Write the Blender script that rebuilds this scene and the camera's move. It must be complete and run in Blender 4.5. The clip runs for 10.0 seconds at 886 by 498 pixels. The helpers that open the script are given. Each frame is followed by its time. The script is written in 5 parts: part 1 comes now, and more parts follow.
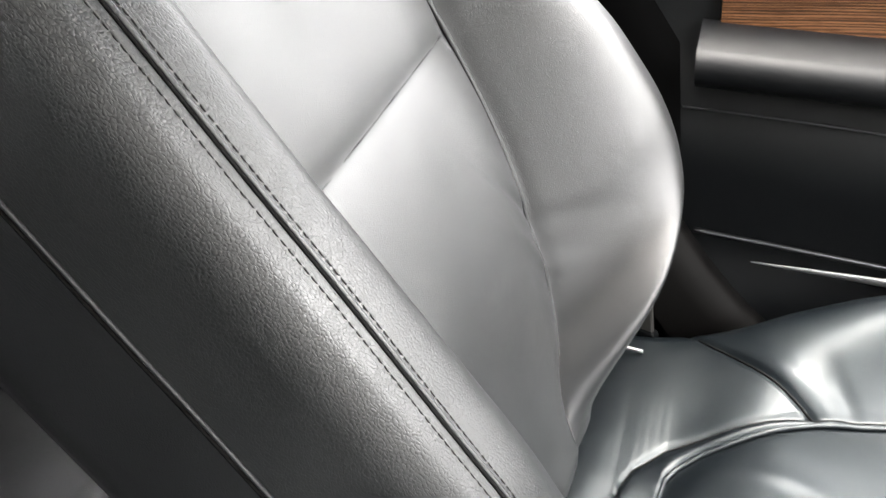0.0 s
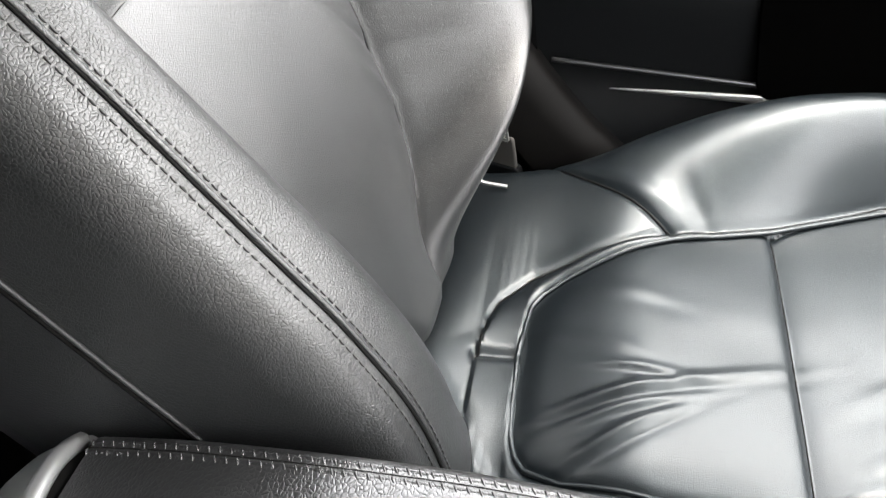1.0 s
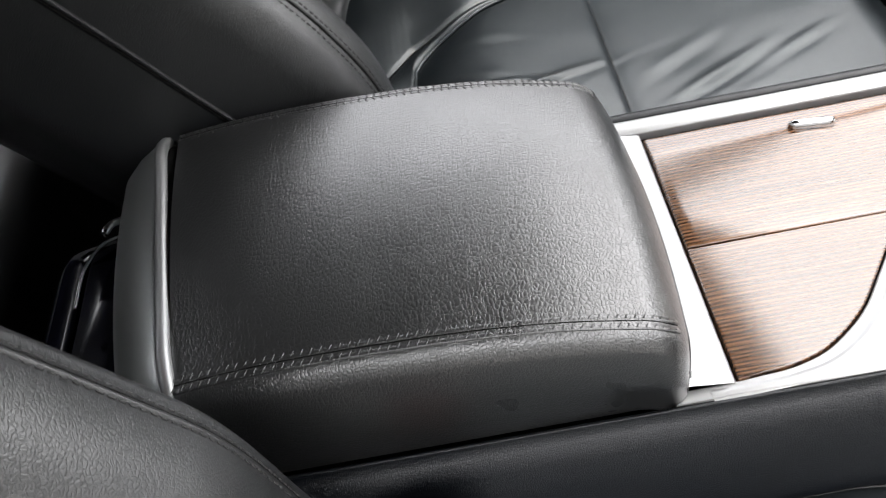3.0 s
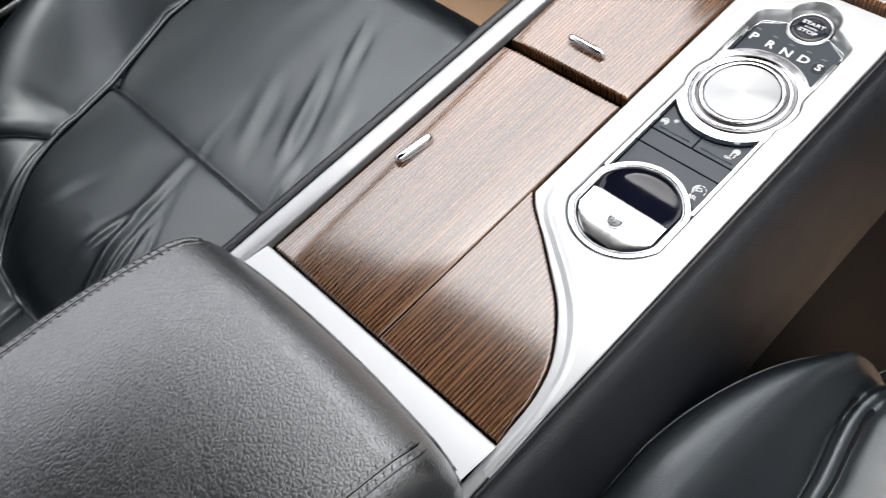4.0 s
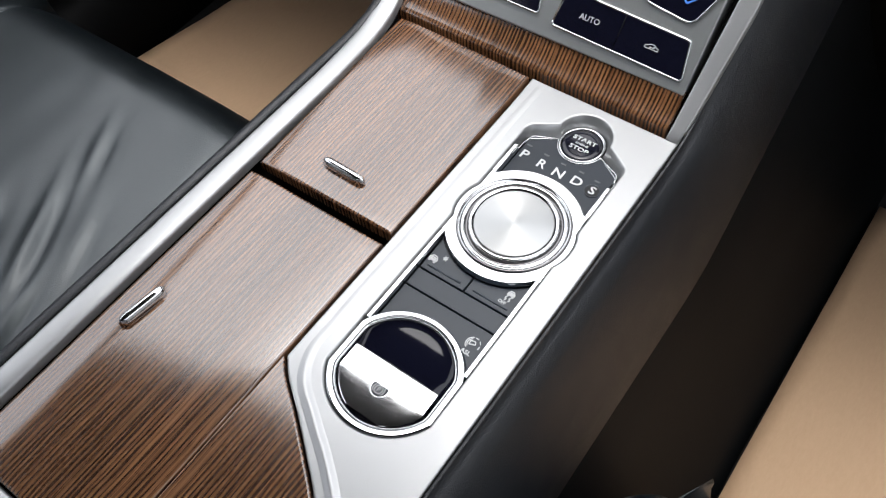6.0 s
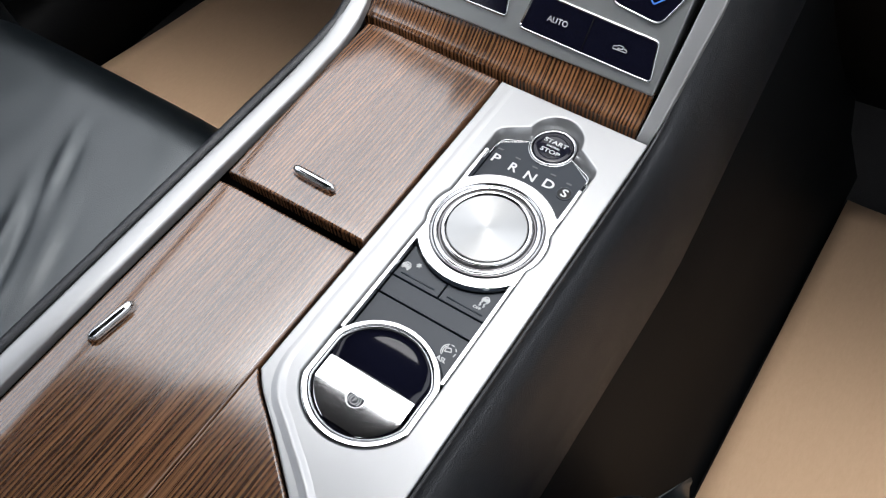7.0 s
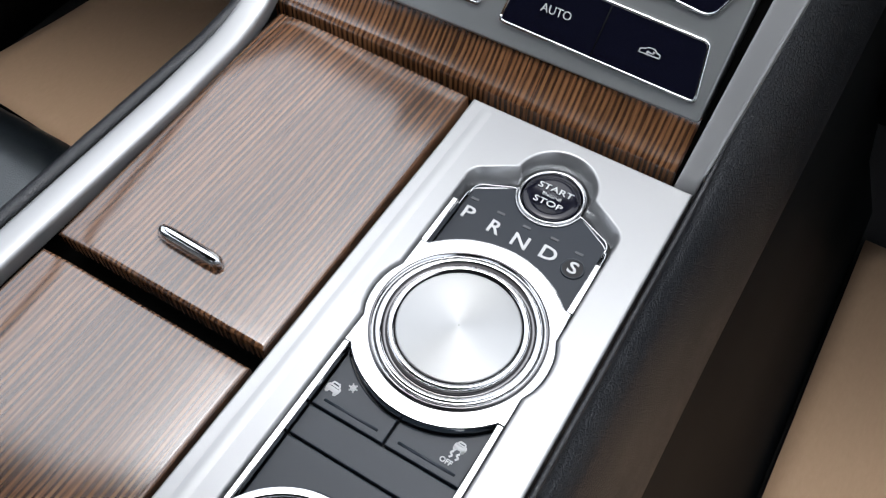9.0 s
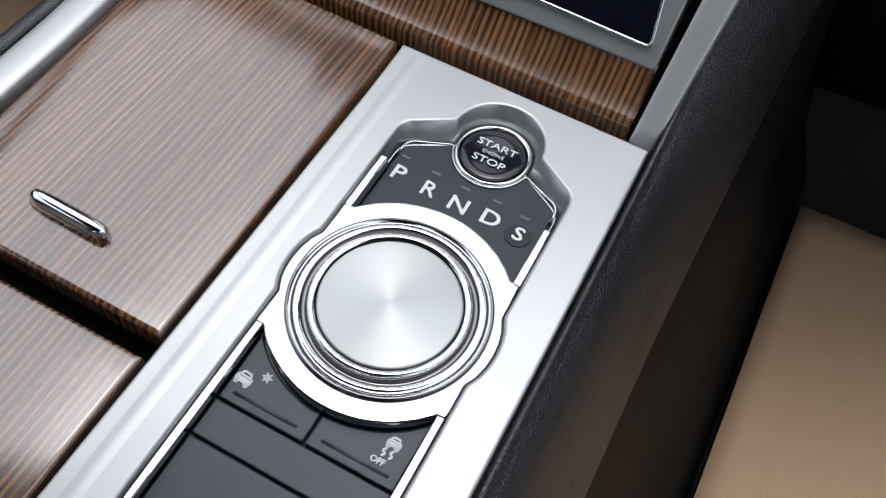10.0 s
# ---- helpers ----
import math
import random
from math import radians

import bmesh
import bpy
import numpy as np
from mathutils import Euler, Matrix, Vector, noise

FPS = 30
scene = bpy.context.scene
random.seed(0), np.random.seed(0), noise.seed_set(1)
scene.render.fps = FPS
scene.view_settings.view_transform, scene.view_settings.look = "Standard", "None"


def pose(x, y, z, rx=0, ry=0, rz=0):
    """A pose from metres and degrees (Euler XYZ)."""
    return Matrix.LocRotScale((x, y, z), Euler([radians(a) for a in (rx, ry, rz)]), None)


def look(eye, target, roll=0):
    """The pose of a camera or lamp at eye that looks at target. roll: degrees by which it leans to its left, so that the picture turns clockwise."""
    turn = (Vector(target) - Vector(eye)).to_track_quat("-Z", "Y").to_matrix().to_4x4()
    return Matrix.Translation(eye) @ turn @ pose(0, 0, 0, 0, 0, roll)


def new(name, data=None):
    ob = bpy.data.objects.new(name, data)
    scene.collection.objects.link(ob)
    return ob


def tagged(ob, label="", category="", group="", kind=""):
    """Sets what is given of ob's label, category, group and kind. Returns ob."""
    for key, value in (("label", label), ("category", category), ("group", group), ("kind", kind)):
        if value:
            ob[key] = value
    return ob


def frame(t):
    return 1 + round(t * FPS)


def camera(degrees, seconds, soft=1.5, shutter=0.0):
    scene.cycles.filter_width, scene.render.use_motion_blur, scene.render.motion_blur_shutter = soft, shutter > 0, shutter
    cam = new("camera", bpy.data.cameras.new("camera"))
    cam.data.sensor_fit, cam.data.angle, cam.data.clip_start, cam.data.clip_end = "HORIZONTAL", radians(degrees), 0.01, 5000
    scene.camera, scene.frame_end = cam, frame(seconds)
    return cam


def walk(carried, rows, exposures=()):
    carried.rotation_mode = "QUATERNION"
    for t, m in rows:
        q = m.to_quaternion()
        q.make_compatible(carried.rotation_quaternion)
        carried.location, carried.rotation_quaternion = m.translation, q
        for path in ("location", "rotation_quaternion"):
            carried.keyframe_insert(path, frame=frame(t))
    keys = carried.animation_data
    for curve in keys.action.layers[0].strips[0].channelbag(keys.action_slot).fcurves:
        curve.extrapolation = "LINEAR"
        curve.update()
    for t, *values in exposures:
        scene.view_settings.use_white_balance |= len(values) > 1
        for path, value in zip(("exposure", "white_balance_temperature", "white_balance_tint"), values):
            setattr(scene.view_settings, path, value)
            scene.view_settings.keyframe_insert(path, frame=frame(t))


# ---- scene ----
cam = camera(54.7, 10.0, 1.15, 0.2)
PATH = [
    (0, (0.0427, -0.4582, 0.9209), (-1.5474, -1.0906, -0.1142), -5.35),
    (0.5, (0.033, -0.443, 0.8887), (-1.508, -0.9157, -0.2953), -3.44),
    (1, (0.0273, -0.4245, 0.8687), (-1.457, -0.798, -0.4187), -6.03),
    (1.5, (0.0844, -0.4324, 0.8648), (-1.2793, -0.7843, -0.5552), -7.30),
    (1.8, (0.1392, -0.4401, 0.8396), (-1.1719, -0.7402, -0.6402), -7.0),
    (2, (0.1987, -0.4417, 0.8321), (-1.0701, -0.7319, -0.6864), -7.41),
    (2.2, (0.2798, -0.4508, 0.8327), (-1.0329, -0.7198, -0.6521), -7.64),
    (3.3, (0.3216, -0.4521, 0.9717), (-0.9658, -0.3944, -0.5578), -17.88),
    (3.5, (0.308, -0.436, 0.958), (-0.947, -0.215, -0.584), -20.0),
    (4, (0.23, -0.394, 0.947), (-0.804, 0.149, -0.677), -20.2),
    (4.5, (0.215, -0.363, 0.925), (-0.718, 0.287, -0.721), -17.0),
    (5, (0.208, -0.345, 0.922), (-0.691, 0.359, -0.72), -11.8),
    (5.5, (0.191, -0.301, 0.92), (-0.641, 0.475, -0.725), -10.1),
    (6, (0.182, -0.272, 0.917), (-0.579, 0.572, -0.728), -7.3),
    (7.5, (0.179, -0.262, 0.915), (-0.522, 0.621, -0.737), -6.1),
    (8, (0.17, -0.231, 0.884), (-0.508, 0.64, -0.783), -5.7),
    (8.5, (0.101, -0.171, 0.823), (-0.559, 0.748, -0.826), -3.6),
    (9, (0.085, -0.149, 0.771), (-0.519, 0.826, -0.868), -0.5),
    (9.5, (0.069, -0.146, 0.739), (-0.429, 0.847, -0.924), 3.2),
    (10, (0.071, -0.127, 0.728), (-0.359, 0.887, -0.941), 6.0),
]
walk(cam, [(t, look(eye, target, roll)) for t, eye, target, roll in PATH], [(0.0, 4.45, 7000, 10), (1.0, 4.30, 7000, 10), (1.5, 3.85, 7000, 11), (2.2, 3.38, 7100, 12), (3.5, 2.80, 6650, 10), (4.5, 2.22, 6600, 10), (5.5, 2.02, 6500, 10), (8.0, 1.94, 6300, 10), (10.0, 1.57, 6150, 10)])

# ---- world and light ----
world = bpy.data.worlds.new("overcast_sky")
scene.world = world
world.use_nodes = True
wn, wl = world.node_tree.nodes, world.node_tree.links
sky = wn.new("ShaderNodeTexSky")
sky.sky_type = "NISHITA"
sky.sun_disc = False
sky.sun_elevation, sky.sun_rotation = radians(84), radians(-50)
sky.air_density, sky.dust_density, sky.ozone_density = 1.0, 3.0, 1.0
grey = wn.new("ShaderNodeHueSaturation")          # cloud cover greys the sky
grey.inputs["Saturation"].default_value = 0.22
wl.new(sky.outputs[0], grey.inputs["Color"])
wl.new(grey.outputs[0], wn["Background"].inputs[0])
wn["Background"].inputs[1].default_value = 0.15
sun_data = bpy.data.lights.new("sun", "SUN")
sun_data.energy, sun_data.angle, sun_data.color = 0.5, radians(120), (1.0, 0.97, 0.93)
sun = new("sun", sun_data)
sun.matrix_world = look((0.4, 1.4, 2.6), (0, 0, 0.4))


# ---- materials ----
def material(name, base=(0.5, 0.5, 0.5), rough=0.5, metal=0.0, coat=0.0, spec=0.5):
    m = bpy.data.materials.new(name)
    m.use_nodes = True
    p = m.node_tree.nodes["Principled BSDF"]
    p.inputs["Base Color"].default_value = (*base, 1)
    p.inputs["Roughness"].default_value = rough
    p.inputs["Metallic"].default_value = metal
    p.inputs["Coat Weight"].default_value = coat
    p.inputs["Coat Roughness"].default_value = 0.04
    p.inputs["Specular IOR Level"].default_value = spec
    return m, m.node_tree.nodes, m.node_tree.links, p


def coords(n, l, scale=(1, 1, 1)):
    tc, mp = n.new("ShaderNodeTexCoord"), n.new("ShaderNodeMapping")
    mp.inputs["Scale"].default_value = scale
    l.new(tc.outputs["Object"], mp.inputs[0])
    return mp.outputs[0]


def noise_node(n, l, vec, scale, detail=3.0, rough=0.55):
    t = n.new("ShaderNodeTexNoise")
    t.inputs["Scale"].default_value, t.inputs["Detail"].default_value, t.inputs["Roughness"].default_value = scale, detail, rough
    l.new(vec, t.inputs["Vector"])
    return t.outputs["Fac"]


def ramp(n, l, fac, stops):
    r = n.new("ShaderNodeValToRGB")
    while len(r.color_ramp.elements) < len(stops):
        r.color_ramp.elements.new(0.5)
    for e, (at, c) in zip(r.color_ramp.elements, stops):
        e.position, e.color = at, (*c, 1) if isinstance(c, tuple) else (c, c, c, 1)
    l.new(fac, r.inputs[0])
    return r.outputs[0]


def bump(n, l, height, strength, distance, below=None):
    b = n.new("ShaderNodeBump")
    b.inputs["Strength"].default_value, b.inputs["Distance"].default_value = strength, distance
    l.new(height, b.inputs["Height"])
    if below is not None:
        l.new(below, b.inputs["Normal"])
    return b.outputs[0]


def leather(name, base, rough, grain=520, depth=0.5, crease=0.35, spec=0.5, stretch=1.0, finish=0.0):
    """Pebbled leather: cells of about two millimetres, finer pores, and broad soft creases."""
    m, n, l, p = material(name, base, rough, 0, finish, spec)
    p.inputs["Coat Roughness"].default_value = rough + 0.02
    v = coords(n, l, (stretch, 1, 1))
    warp = n.new("ShaderNodeMixRGB")
    warp.blend_type, warp.inputs[0].default_value = "ADD", 0.0030
    nz = n.new("ShaderNodeTexNoise")
    nz.inputs["Scale"].default_value = 180
    l.new(v, nz.inputs["Vector"]), l.new(v, warp.inputs[1]), l.new(nz.outputs["Color"], warp.inputs[2])
    vo = n.new("ShaderNodeTexVoronoi")
    vo.feature = "DISTANCE_TO_EDGE"
    vo.inputs["Scale"].default_value = grain
    l.new(warp.outputs[0], vo.inputs["Vector"])
    cell = ramp(n, l, vo.outputs["Distance"], [(0.0, 0.0), (0.10, 0.62), (0.34, 1.0)])
    soft = noise_node(n, l, coords(n, l, (1, 0.55, 1)), 42, 3)
    wrinkle = noise_node(n, l, warp.outputs[0], grain * 1.3, 2)
    mixed = n.new("ShaderNodeMixRGB")
    mixed.inputs[0].default_value = 0.35
    l.new(cell, mixed.inputs[1]), l.new(wrinkle, mixed.inputs[2])
    b1 = bump(n, l, soft, crease, 0.0022)
    b2 = bump(n, l, mixed.outputs[0], depth, 0.00045, b1)
    l.new(b2, p.inputs["Normal"])
    l.new(b2, p.inputs["Coat Normal"])
    wear = noise_node(n, l, v, 7, 4)
    tint = ramp(n, l, wear, [(0.3, tuple(c * 0.8 for c in base)), (0.75, tuple(c * 1.25 for c in base))])
    l.new(tint, p.inputs["Base Color"])
    r = ramp(n, l, noise_node(n, l, v, 16, 3), [(0.3, rough - 0.05), (0.7, rough + 0.07)])
    l.new(r, p.inputs["Roughness"])
    p.inputs["Specular Tint"].default_value = (0.98, 0.99, 1.0, 1)
    return m


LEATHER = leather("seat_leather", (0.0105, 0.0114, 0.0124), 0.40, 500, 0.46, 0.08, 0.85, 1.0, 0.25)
# darker copy of the seat leather, standing in for the cushion's weaker light
DIM_LEATHER = leather("dimmed_leather", (0.0024, 0.0036, 0.0048), 0.36, 540, 0.44, 0.02, 0.50, 1.0, 0.34)
sheen = DIM_LEATHER.node_tree.nodes["Principled BSDF"]     # a smooth finish over the grain, tinted blue for reflected sky
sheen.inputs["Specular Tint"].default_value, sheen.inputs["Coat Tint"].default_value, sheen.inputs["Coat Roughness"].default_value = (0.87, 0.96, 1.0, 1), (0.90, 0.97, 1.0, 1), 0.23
DIM_LEATHER.node_tree.links.remove(sheen.inputs["Coat Normal"].links[0])
ARM_LEATHER = leather("armrest_leather", (0.0080, 0.0083, 0.0087), 0.32, 430, 0.47, 0.05, 1.0, 0.66, 0.90)
SIDE_LEATHER = leather("console_leather", (0.0034, 0.0044, 0.0064), 0.36, 560, 0.60, 0.12, 0.48)
DOOR_LEATHER = leather("door_leather", (0.0034, 0.0038, 0.0044), 0.46, 560, 0.5, 0.12, 0.26)
PIPING = leather("piping_leather", (0.014, 0.015, 0.016), 0.50, 700, 0.3, 0.2)


def brushed_silver():
    m, n, l, p = material("satin_silver", (0.325, 0.330, 0.332), 0.44, 0.65)
    v = coords(n, l, (1, 1, 1))
    fine = noise_node(n, l, v, 2600, 2)
    r = ramp(n, l, noise_node(n, l, v, 22, 3), [(0.3, 0.37), (0.7, 0.43)])
    l.new(r, p.inputs["Roughness"])
    l.new(bump(n, l, fine, 0.05, 0.0001), p.inputs["Normal"])
    return m


SILVER = brushed_silver()
m, n, l, p = material("stack_silver", (0.36, 0.375, 0.37), 0.36, 0.8)
l.new(bump(n, l, noise_node(n, l, coords(n, l), 2400, 2), 0.05, 0.0001), p.inputs["Normal"])
STACK_SILVER = m
RECESS_SILVER = material("recess_grey_silver", (0.30, 0.305, 0.307), 0.34, 0.85)[0]
m, n, l, p = material("chrome", (0.60, 0.61, 0.62), 0.07, 1.0)
l.new(ramp(n, l, noise_node(n, l, coords(n, l), 90, 4, 0.7), [(0.35, 0.05), (0.7, 0.15)]), p.inputs["Roughness"])
CHROME = m
m, n, l, p = material("dark_chrome", (0.35, 0.36, 0.37), 0.16, 1.0)
DARK_CHROME = m
RUBBED_CHROME = material("rubbed_chrome", (0.70, 0.705, 0.71), 0.17, 1.0)[0]
# chrome darkened in colour for the dark reflections round the knob
SHADE_CHROME = material("shaded_chrome", (0.13, 0.128, 0.13), 0.16, 1.0)[0]


def spun_metal():
    """Lathe-turned metal: highlights stand like a fan round the axis."""
    m, n, l, p = material("spun_aluminium", (0.27, 0.275, 0.275), 0.36, 1.0)
    tg = n.new("ShaderNodeTangent")
    tg.direction_type, tg.axis = "RADIAL", "Z"
    p.inputs["Anisotropic"].default_value, p.inputs["Anisotropic Rotation"].default_value = 0.95, 0.25
    l.new(tg.outputs[0], p.inputs["Tangent"])
    return m


SPUN = spun_metal()


def veneer(name, coat, coat_rough, upright=False):
    """Lacquered oak veneer: straight uneven pinstripes along the car, darker pores, golden brown ground."""
    m, n, l, p = material(name, (0.13, 0.06, 0.02), 0.42, 0.0, coat)
    p.inputs["Coat Roughness"].default_value = coat_rough
    p.inputs["Coat IOR"].default_value = 1.86
    p.inputs["Specular IOR Level"].default_value = 0.06
    drift = n.new("ShaderNodeTexNoise")             # the grain wanders a little
    drift.inputs["Scale"].default_value, drift.inputs["Detail"].default_value = 14, 2
    base = coords(n, l)
    l.new(base, drift.inputs["Vector"])
    warp = n.new("ShaderNodeMixRGB")
    warp.blend_type, warp.inputs[0].default_value = "ADD", 0.0032
    l.new(base, warp.inputs[1]), l.new(drift.outputs["Color"], warp.inputs[2])

    def along(sy):
        mp = n.new("ShaderNodeMapping")
        mp.inputs["Scale"].default_value = (sy, sy, 1) if upright else (1, sy, sy)
        l.new(warp.outputs[0], mp.inputs[0])
        return mp.outputs[0]
    w = n.new("ShaderNodeTexWave")
    w.wave_type, w.bands_direction, w.wave_profile = "BANDS", "Z" if upright else "X", "SIN"
    w.inputs["Scale"].default_value, w.inputs["Distortion"].default_value = 96, 6.0
    w.inputs["Detail"].default_value, w.inputs["Detail Scale"].default_value, w.inputs["Detail Roughness"].default_value = 3.0, 0.6, 0.7
    l.new(along(0.03), w.inputs["Vector"])
    streak = noise_node(n, l, along(0.014), 470, 4, 0.72)
    blend = n.new("ShaderNodeMixRGB")
    blend.blend_type, blend.inputs[0].default_value = "MIX", 0.78
    l.new(w.outputs["Fac"], blend.inputs[1]), l.new(streak, blend.inputs[2])
    lines = blend.outputs[0]
    pores = noise_node(n, l, along(0.045), 1100, 2)
    broad = noise_node(n, l, along(0.10), 34, 3)
    c1 = ramp(n, l, lines, [(0.37, (0.034, 0.0142, 0.0062)), (0.48, (0.080, 0.0355, 0.0152)), (0.60, (0.168, 0.0825, 0.0378))])
    c2 = ramp(n, l, pores, [(0.34, (0.62, 0.58, 0.55)), (0.52, (1, 1, 1))])
    c3 = ramp(n, l, broad, [(0.3, (0.66, 0.62, 0.58)), (0.7, (1.20, 1.16, 1.12))])
    mul = n.new("ShaderNodeMixRGB")
    mul.blend_type, mul.inputs[0].default_value = "MULTIPLY", 1.0
    l.new(c1, mul.inputs[1]), l.new(c2, mul.inputs[2])
    mul2 = n.new("ShaderNodeMixRGB")
    mul2.blend_type, mul2.inputs[0].default_value = "MULTIPLY", 1.0
    l.new(mul.outputs[0], mul2.inputs[1]), l.new(c3, mul2.inputs[2])
    l.new(mul2.outputs[0], p.inputs["Base Color"])
    l.new(bump(n, l, lines, 0.05, 0.0002), p.inputs["Coat Normal"])
    return m


VENEER = veneer("oak_veneer", 1.0, 0.14)
DOOR_VENEER = veneer("door_oak_veneer", 0.05, 0.3, True)


def plastic(name, base, rough, grain=0.0, scale=1400, spec=0.5):
    m, n, l, p = material(name, base, rough, 0, 0, spec)
    v = coords(n, l)
    if grain:
        l.new(bump(n, l, noise_node(n, l, v, scale, 2), grain, 0.0003), p.inputs["Normal"])
    t = ramp(n, l, noise_node(n, l, v, 11, 4), [(0.3, tuple(c * 0.85 for c in base)), (0.7, tuple(c * 1.15 for c in base))])
    l.new(t, p.inputs["Base Color"])
    return m


KEYPAD = plastic("keypad_grey", (0.0078, 0.0118, 0.0180), 0.42, 0, 1400, 0.30)
BUTTON = plastic("button_grey", (0.0100, 0.0150, 0.0215), 0.40, 0.1, 3000, 0.34)
GLOSS = material("gloss_black", (0.0035, 0.0038, 0.0090), 0.10, 0, 0, 0.35)[0]
SATIN_BLACK = material("satin_black", (0.004, 0.004, 0.005), 0.30, 0, 0, 0.25)[0]
SEAM = plastic("gap_black", (0.003, 0.003, 0.003), 0.7, 0, 1400, 0.1)
DIM_METAL = material("dim_metal", (0.05, 0.052, 0.055), 0.4, 0.8)[0]
TRIM = plastic("trim_black", (0.0014, 0.0014, 0.0015), 0.5, 0.4, 900, 0.08)
DOOR_TRIM = plastic("door_trim_charcoal", (0.0038, 0.0044, 0.0050), 0.5, 0.4, 900, 0.14)
POCKET_SHADE = plastic("pocket_shade", (0.0006, 0.0006, 0.0006), 0.8, 0.0, 900, 0.01)
PILLAR_TRIM = plastic("pillar_trim_grey", (0.0028, 0.0026, 0.0025), 0.5, 0.4, 900, 0.14)
WEBBING = plastic("belt_webbing", (0.030, 0.029, 0.027), 0.6, 1.0, 330, 0.5)
DARK_TRIM = plastic("footwell_black", (0.0032, 0.0036, 0.0040), 0.5, 0.25, 700, 0.05)
PRINT = material("white_print", (0.46, 0.47, 0.475), 0.5)[0]
FAINT = material("grey_print", (0.05, 0.054, 0.06), 0.5)[0]
BLUE = material("blue_print", (0.05, 0.16, 0.55), 0.5)[0]
RED = plastic("red_button", (0.30, 0.03, 0.02), 0.5)
THREAD = material("grey_thread", (0.07, 0.07, 0.072), 0.6)[0]
DARK_THREAD = material("dark_thread", (0.034, 0.0345, 0.035), 0.6)[0]
CARPET = plastic("carpet_black", (0.0085, 0.0082, 0.0082), 0.95, 1.0, 420, 0.2)


def kraft_paper():
    m, n, l, p = material("kraft_paper", (0.50, 0.33, 0.21), 0.75)
    v = coords(n, l)
    fib = noise_node(n, l, coords(n, l, (1, 0.3, 1)), 320, 4, 0.7)
    broad = noise_node(n, l, v, 5, 3)
    c = ramp(n, l, fib, [(0.3, (0.355, 0.232, 0.138)), (0.7, (0.385, 0.255, 0.155))])
    l.new(c, p.inputs["Base Color"])
    b = bump(n, l, broad, 0.5, 0.006)
    l.new(bump(n, l, fib, 0.08, 0.0004, b), p.inputs["Normal"])
    return m


PAPER = kraft_paper()
BLOCKER = plastic("blocker_grey", (0.24, 0.24, 0.235), 0.9, 0.5, 60)
HEADLINER = plastic("grey_headliner", (0.011, 0.0106, 0.0102), 0.95, 0.5, 900)
BOUNCE_GROUND = plastic("bounce_ground", (0.30, 0.295, 0.28), 0.9, 0.8, 160)


# ---- mesh helpers ----
def part(name, bm, mat, parent=None, label="", smooth=True):
    me = bpy.data.meshes.new(name)
    bmesh.ops.recalc_face_normals(bm, faces=bm.faces)
    for f in bm.faces:
        f.smooth = smooth
    bm.to_mesh(me)
    bm.free()
    me.materials.append(mat)
    ob = new(name, me)
    if parent is not None:
        ob.parent = parent
        root = parent
        off = Vector(parent.location)
        while root.parent is not None:
            root = root.parent
            off += Vector(root.location)
        ob.location = -off if parent.parent is None else Vector((0, 0, 0))
    return tagged(ob, label=label)


def thing(name, base, label, category, group="", kind=""):
    ob = new(name)
    ob.location = base
    ob.empty_display_size = 0.02
    return tagged(ob, label, category, group, kind)


def edge_smooth(ob, angle=35):
    """Keep edges sharper than the angle crisp."""
    me = ob.data
    bm = bmesh.new()
    bm.from_mesh(me)
    for e in bm.edges:
        if len(e.link_faces) == 2 and e.calc_face_angle(0) > radians(angle):
            e.smooth = False
    bm.to_mesh(me)
    bm.free()
    return ob


def sheet(rows, bm=None, close_u=False, caps=False):
    """A skin over rows of points; all rows have the same count."""
    bm = bm or bmesh.new()
    vs = [[bm.verts.new(q) for q in r] for r in rows]
    for a, b in zip(vs, vs[1:]):
        k = len(a)
        for i in range(k if close_u else k - 1):
            j = (i + 1) % k
            bm.faces.new((a[i], a[j], b[j], b[i]))
    if caps:
        bm.faces.new(vs[0]), bm.faces.new(vs[-1])
    return bm


def tube(points, radius, sides=8, bm=None, flat=1.0):
    """A round cord along points; flat squeezes its height."""
    pts = [Vector(q) for q in points]
    rows = []
    for i, q in enumerate(pts):
        d = (pts[min(i + 1, len(pts) - 1)] - pts[max(i - 1, 0)]).normalized()
        up = Vector((0, 0, 1)) if abs(d.z) < 0.9 else Vector((0, 1, 0))
        a = d.cross(up).normalized()
        b = a.cross(d)
        rows.append([q + radius * (math.cos(t) * a + flat * math.sin(t) * b) for t in (2 * math.pi * k / sides for k in range(sides))])
    return sheet(rows, bm, True, True)


def smooth_line(keys, count, axis_count=3):
    """Points on a soft curve through the keys."""
    keys = np.array(keys, float)
    t = np.concatenate([[0], np.cumsum(np.linalg.norm(np.diff(keys, axis=0), axis=1))])
    out = []
    tang = np.gradient(keys, t, axis=0)
    for s in np.linspace(0, t[-1], count):
        i = min(max(int(np.searchsorted(t, s)) - 1, 0), len(t) - 2)
        h = t[i + 1] - t[i]
        w = (s - t[i]) / h
        out.append(tuple((2 * w**3 - 3 * w**2 + 1) * keys[i] + (w**3 - 2 * w**2 + w) * h * tang[i]
                         + (-2 * w**3 + 3 * w**2) * keys[i + 1] + (w**3 - w**2) * h * tang[i + 1]))
    return out


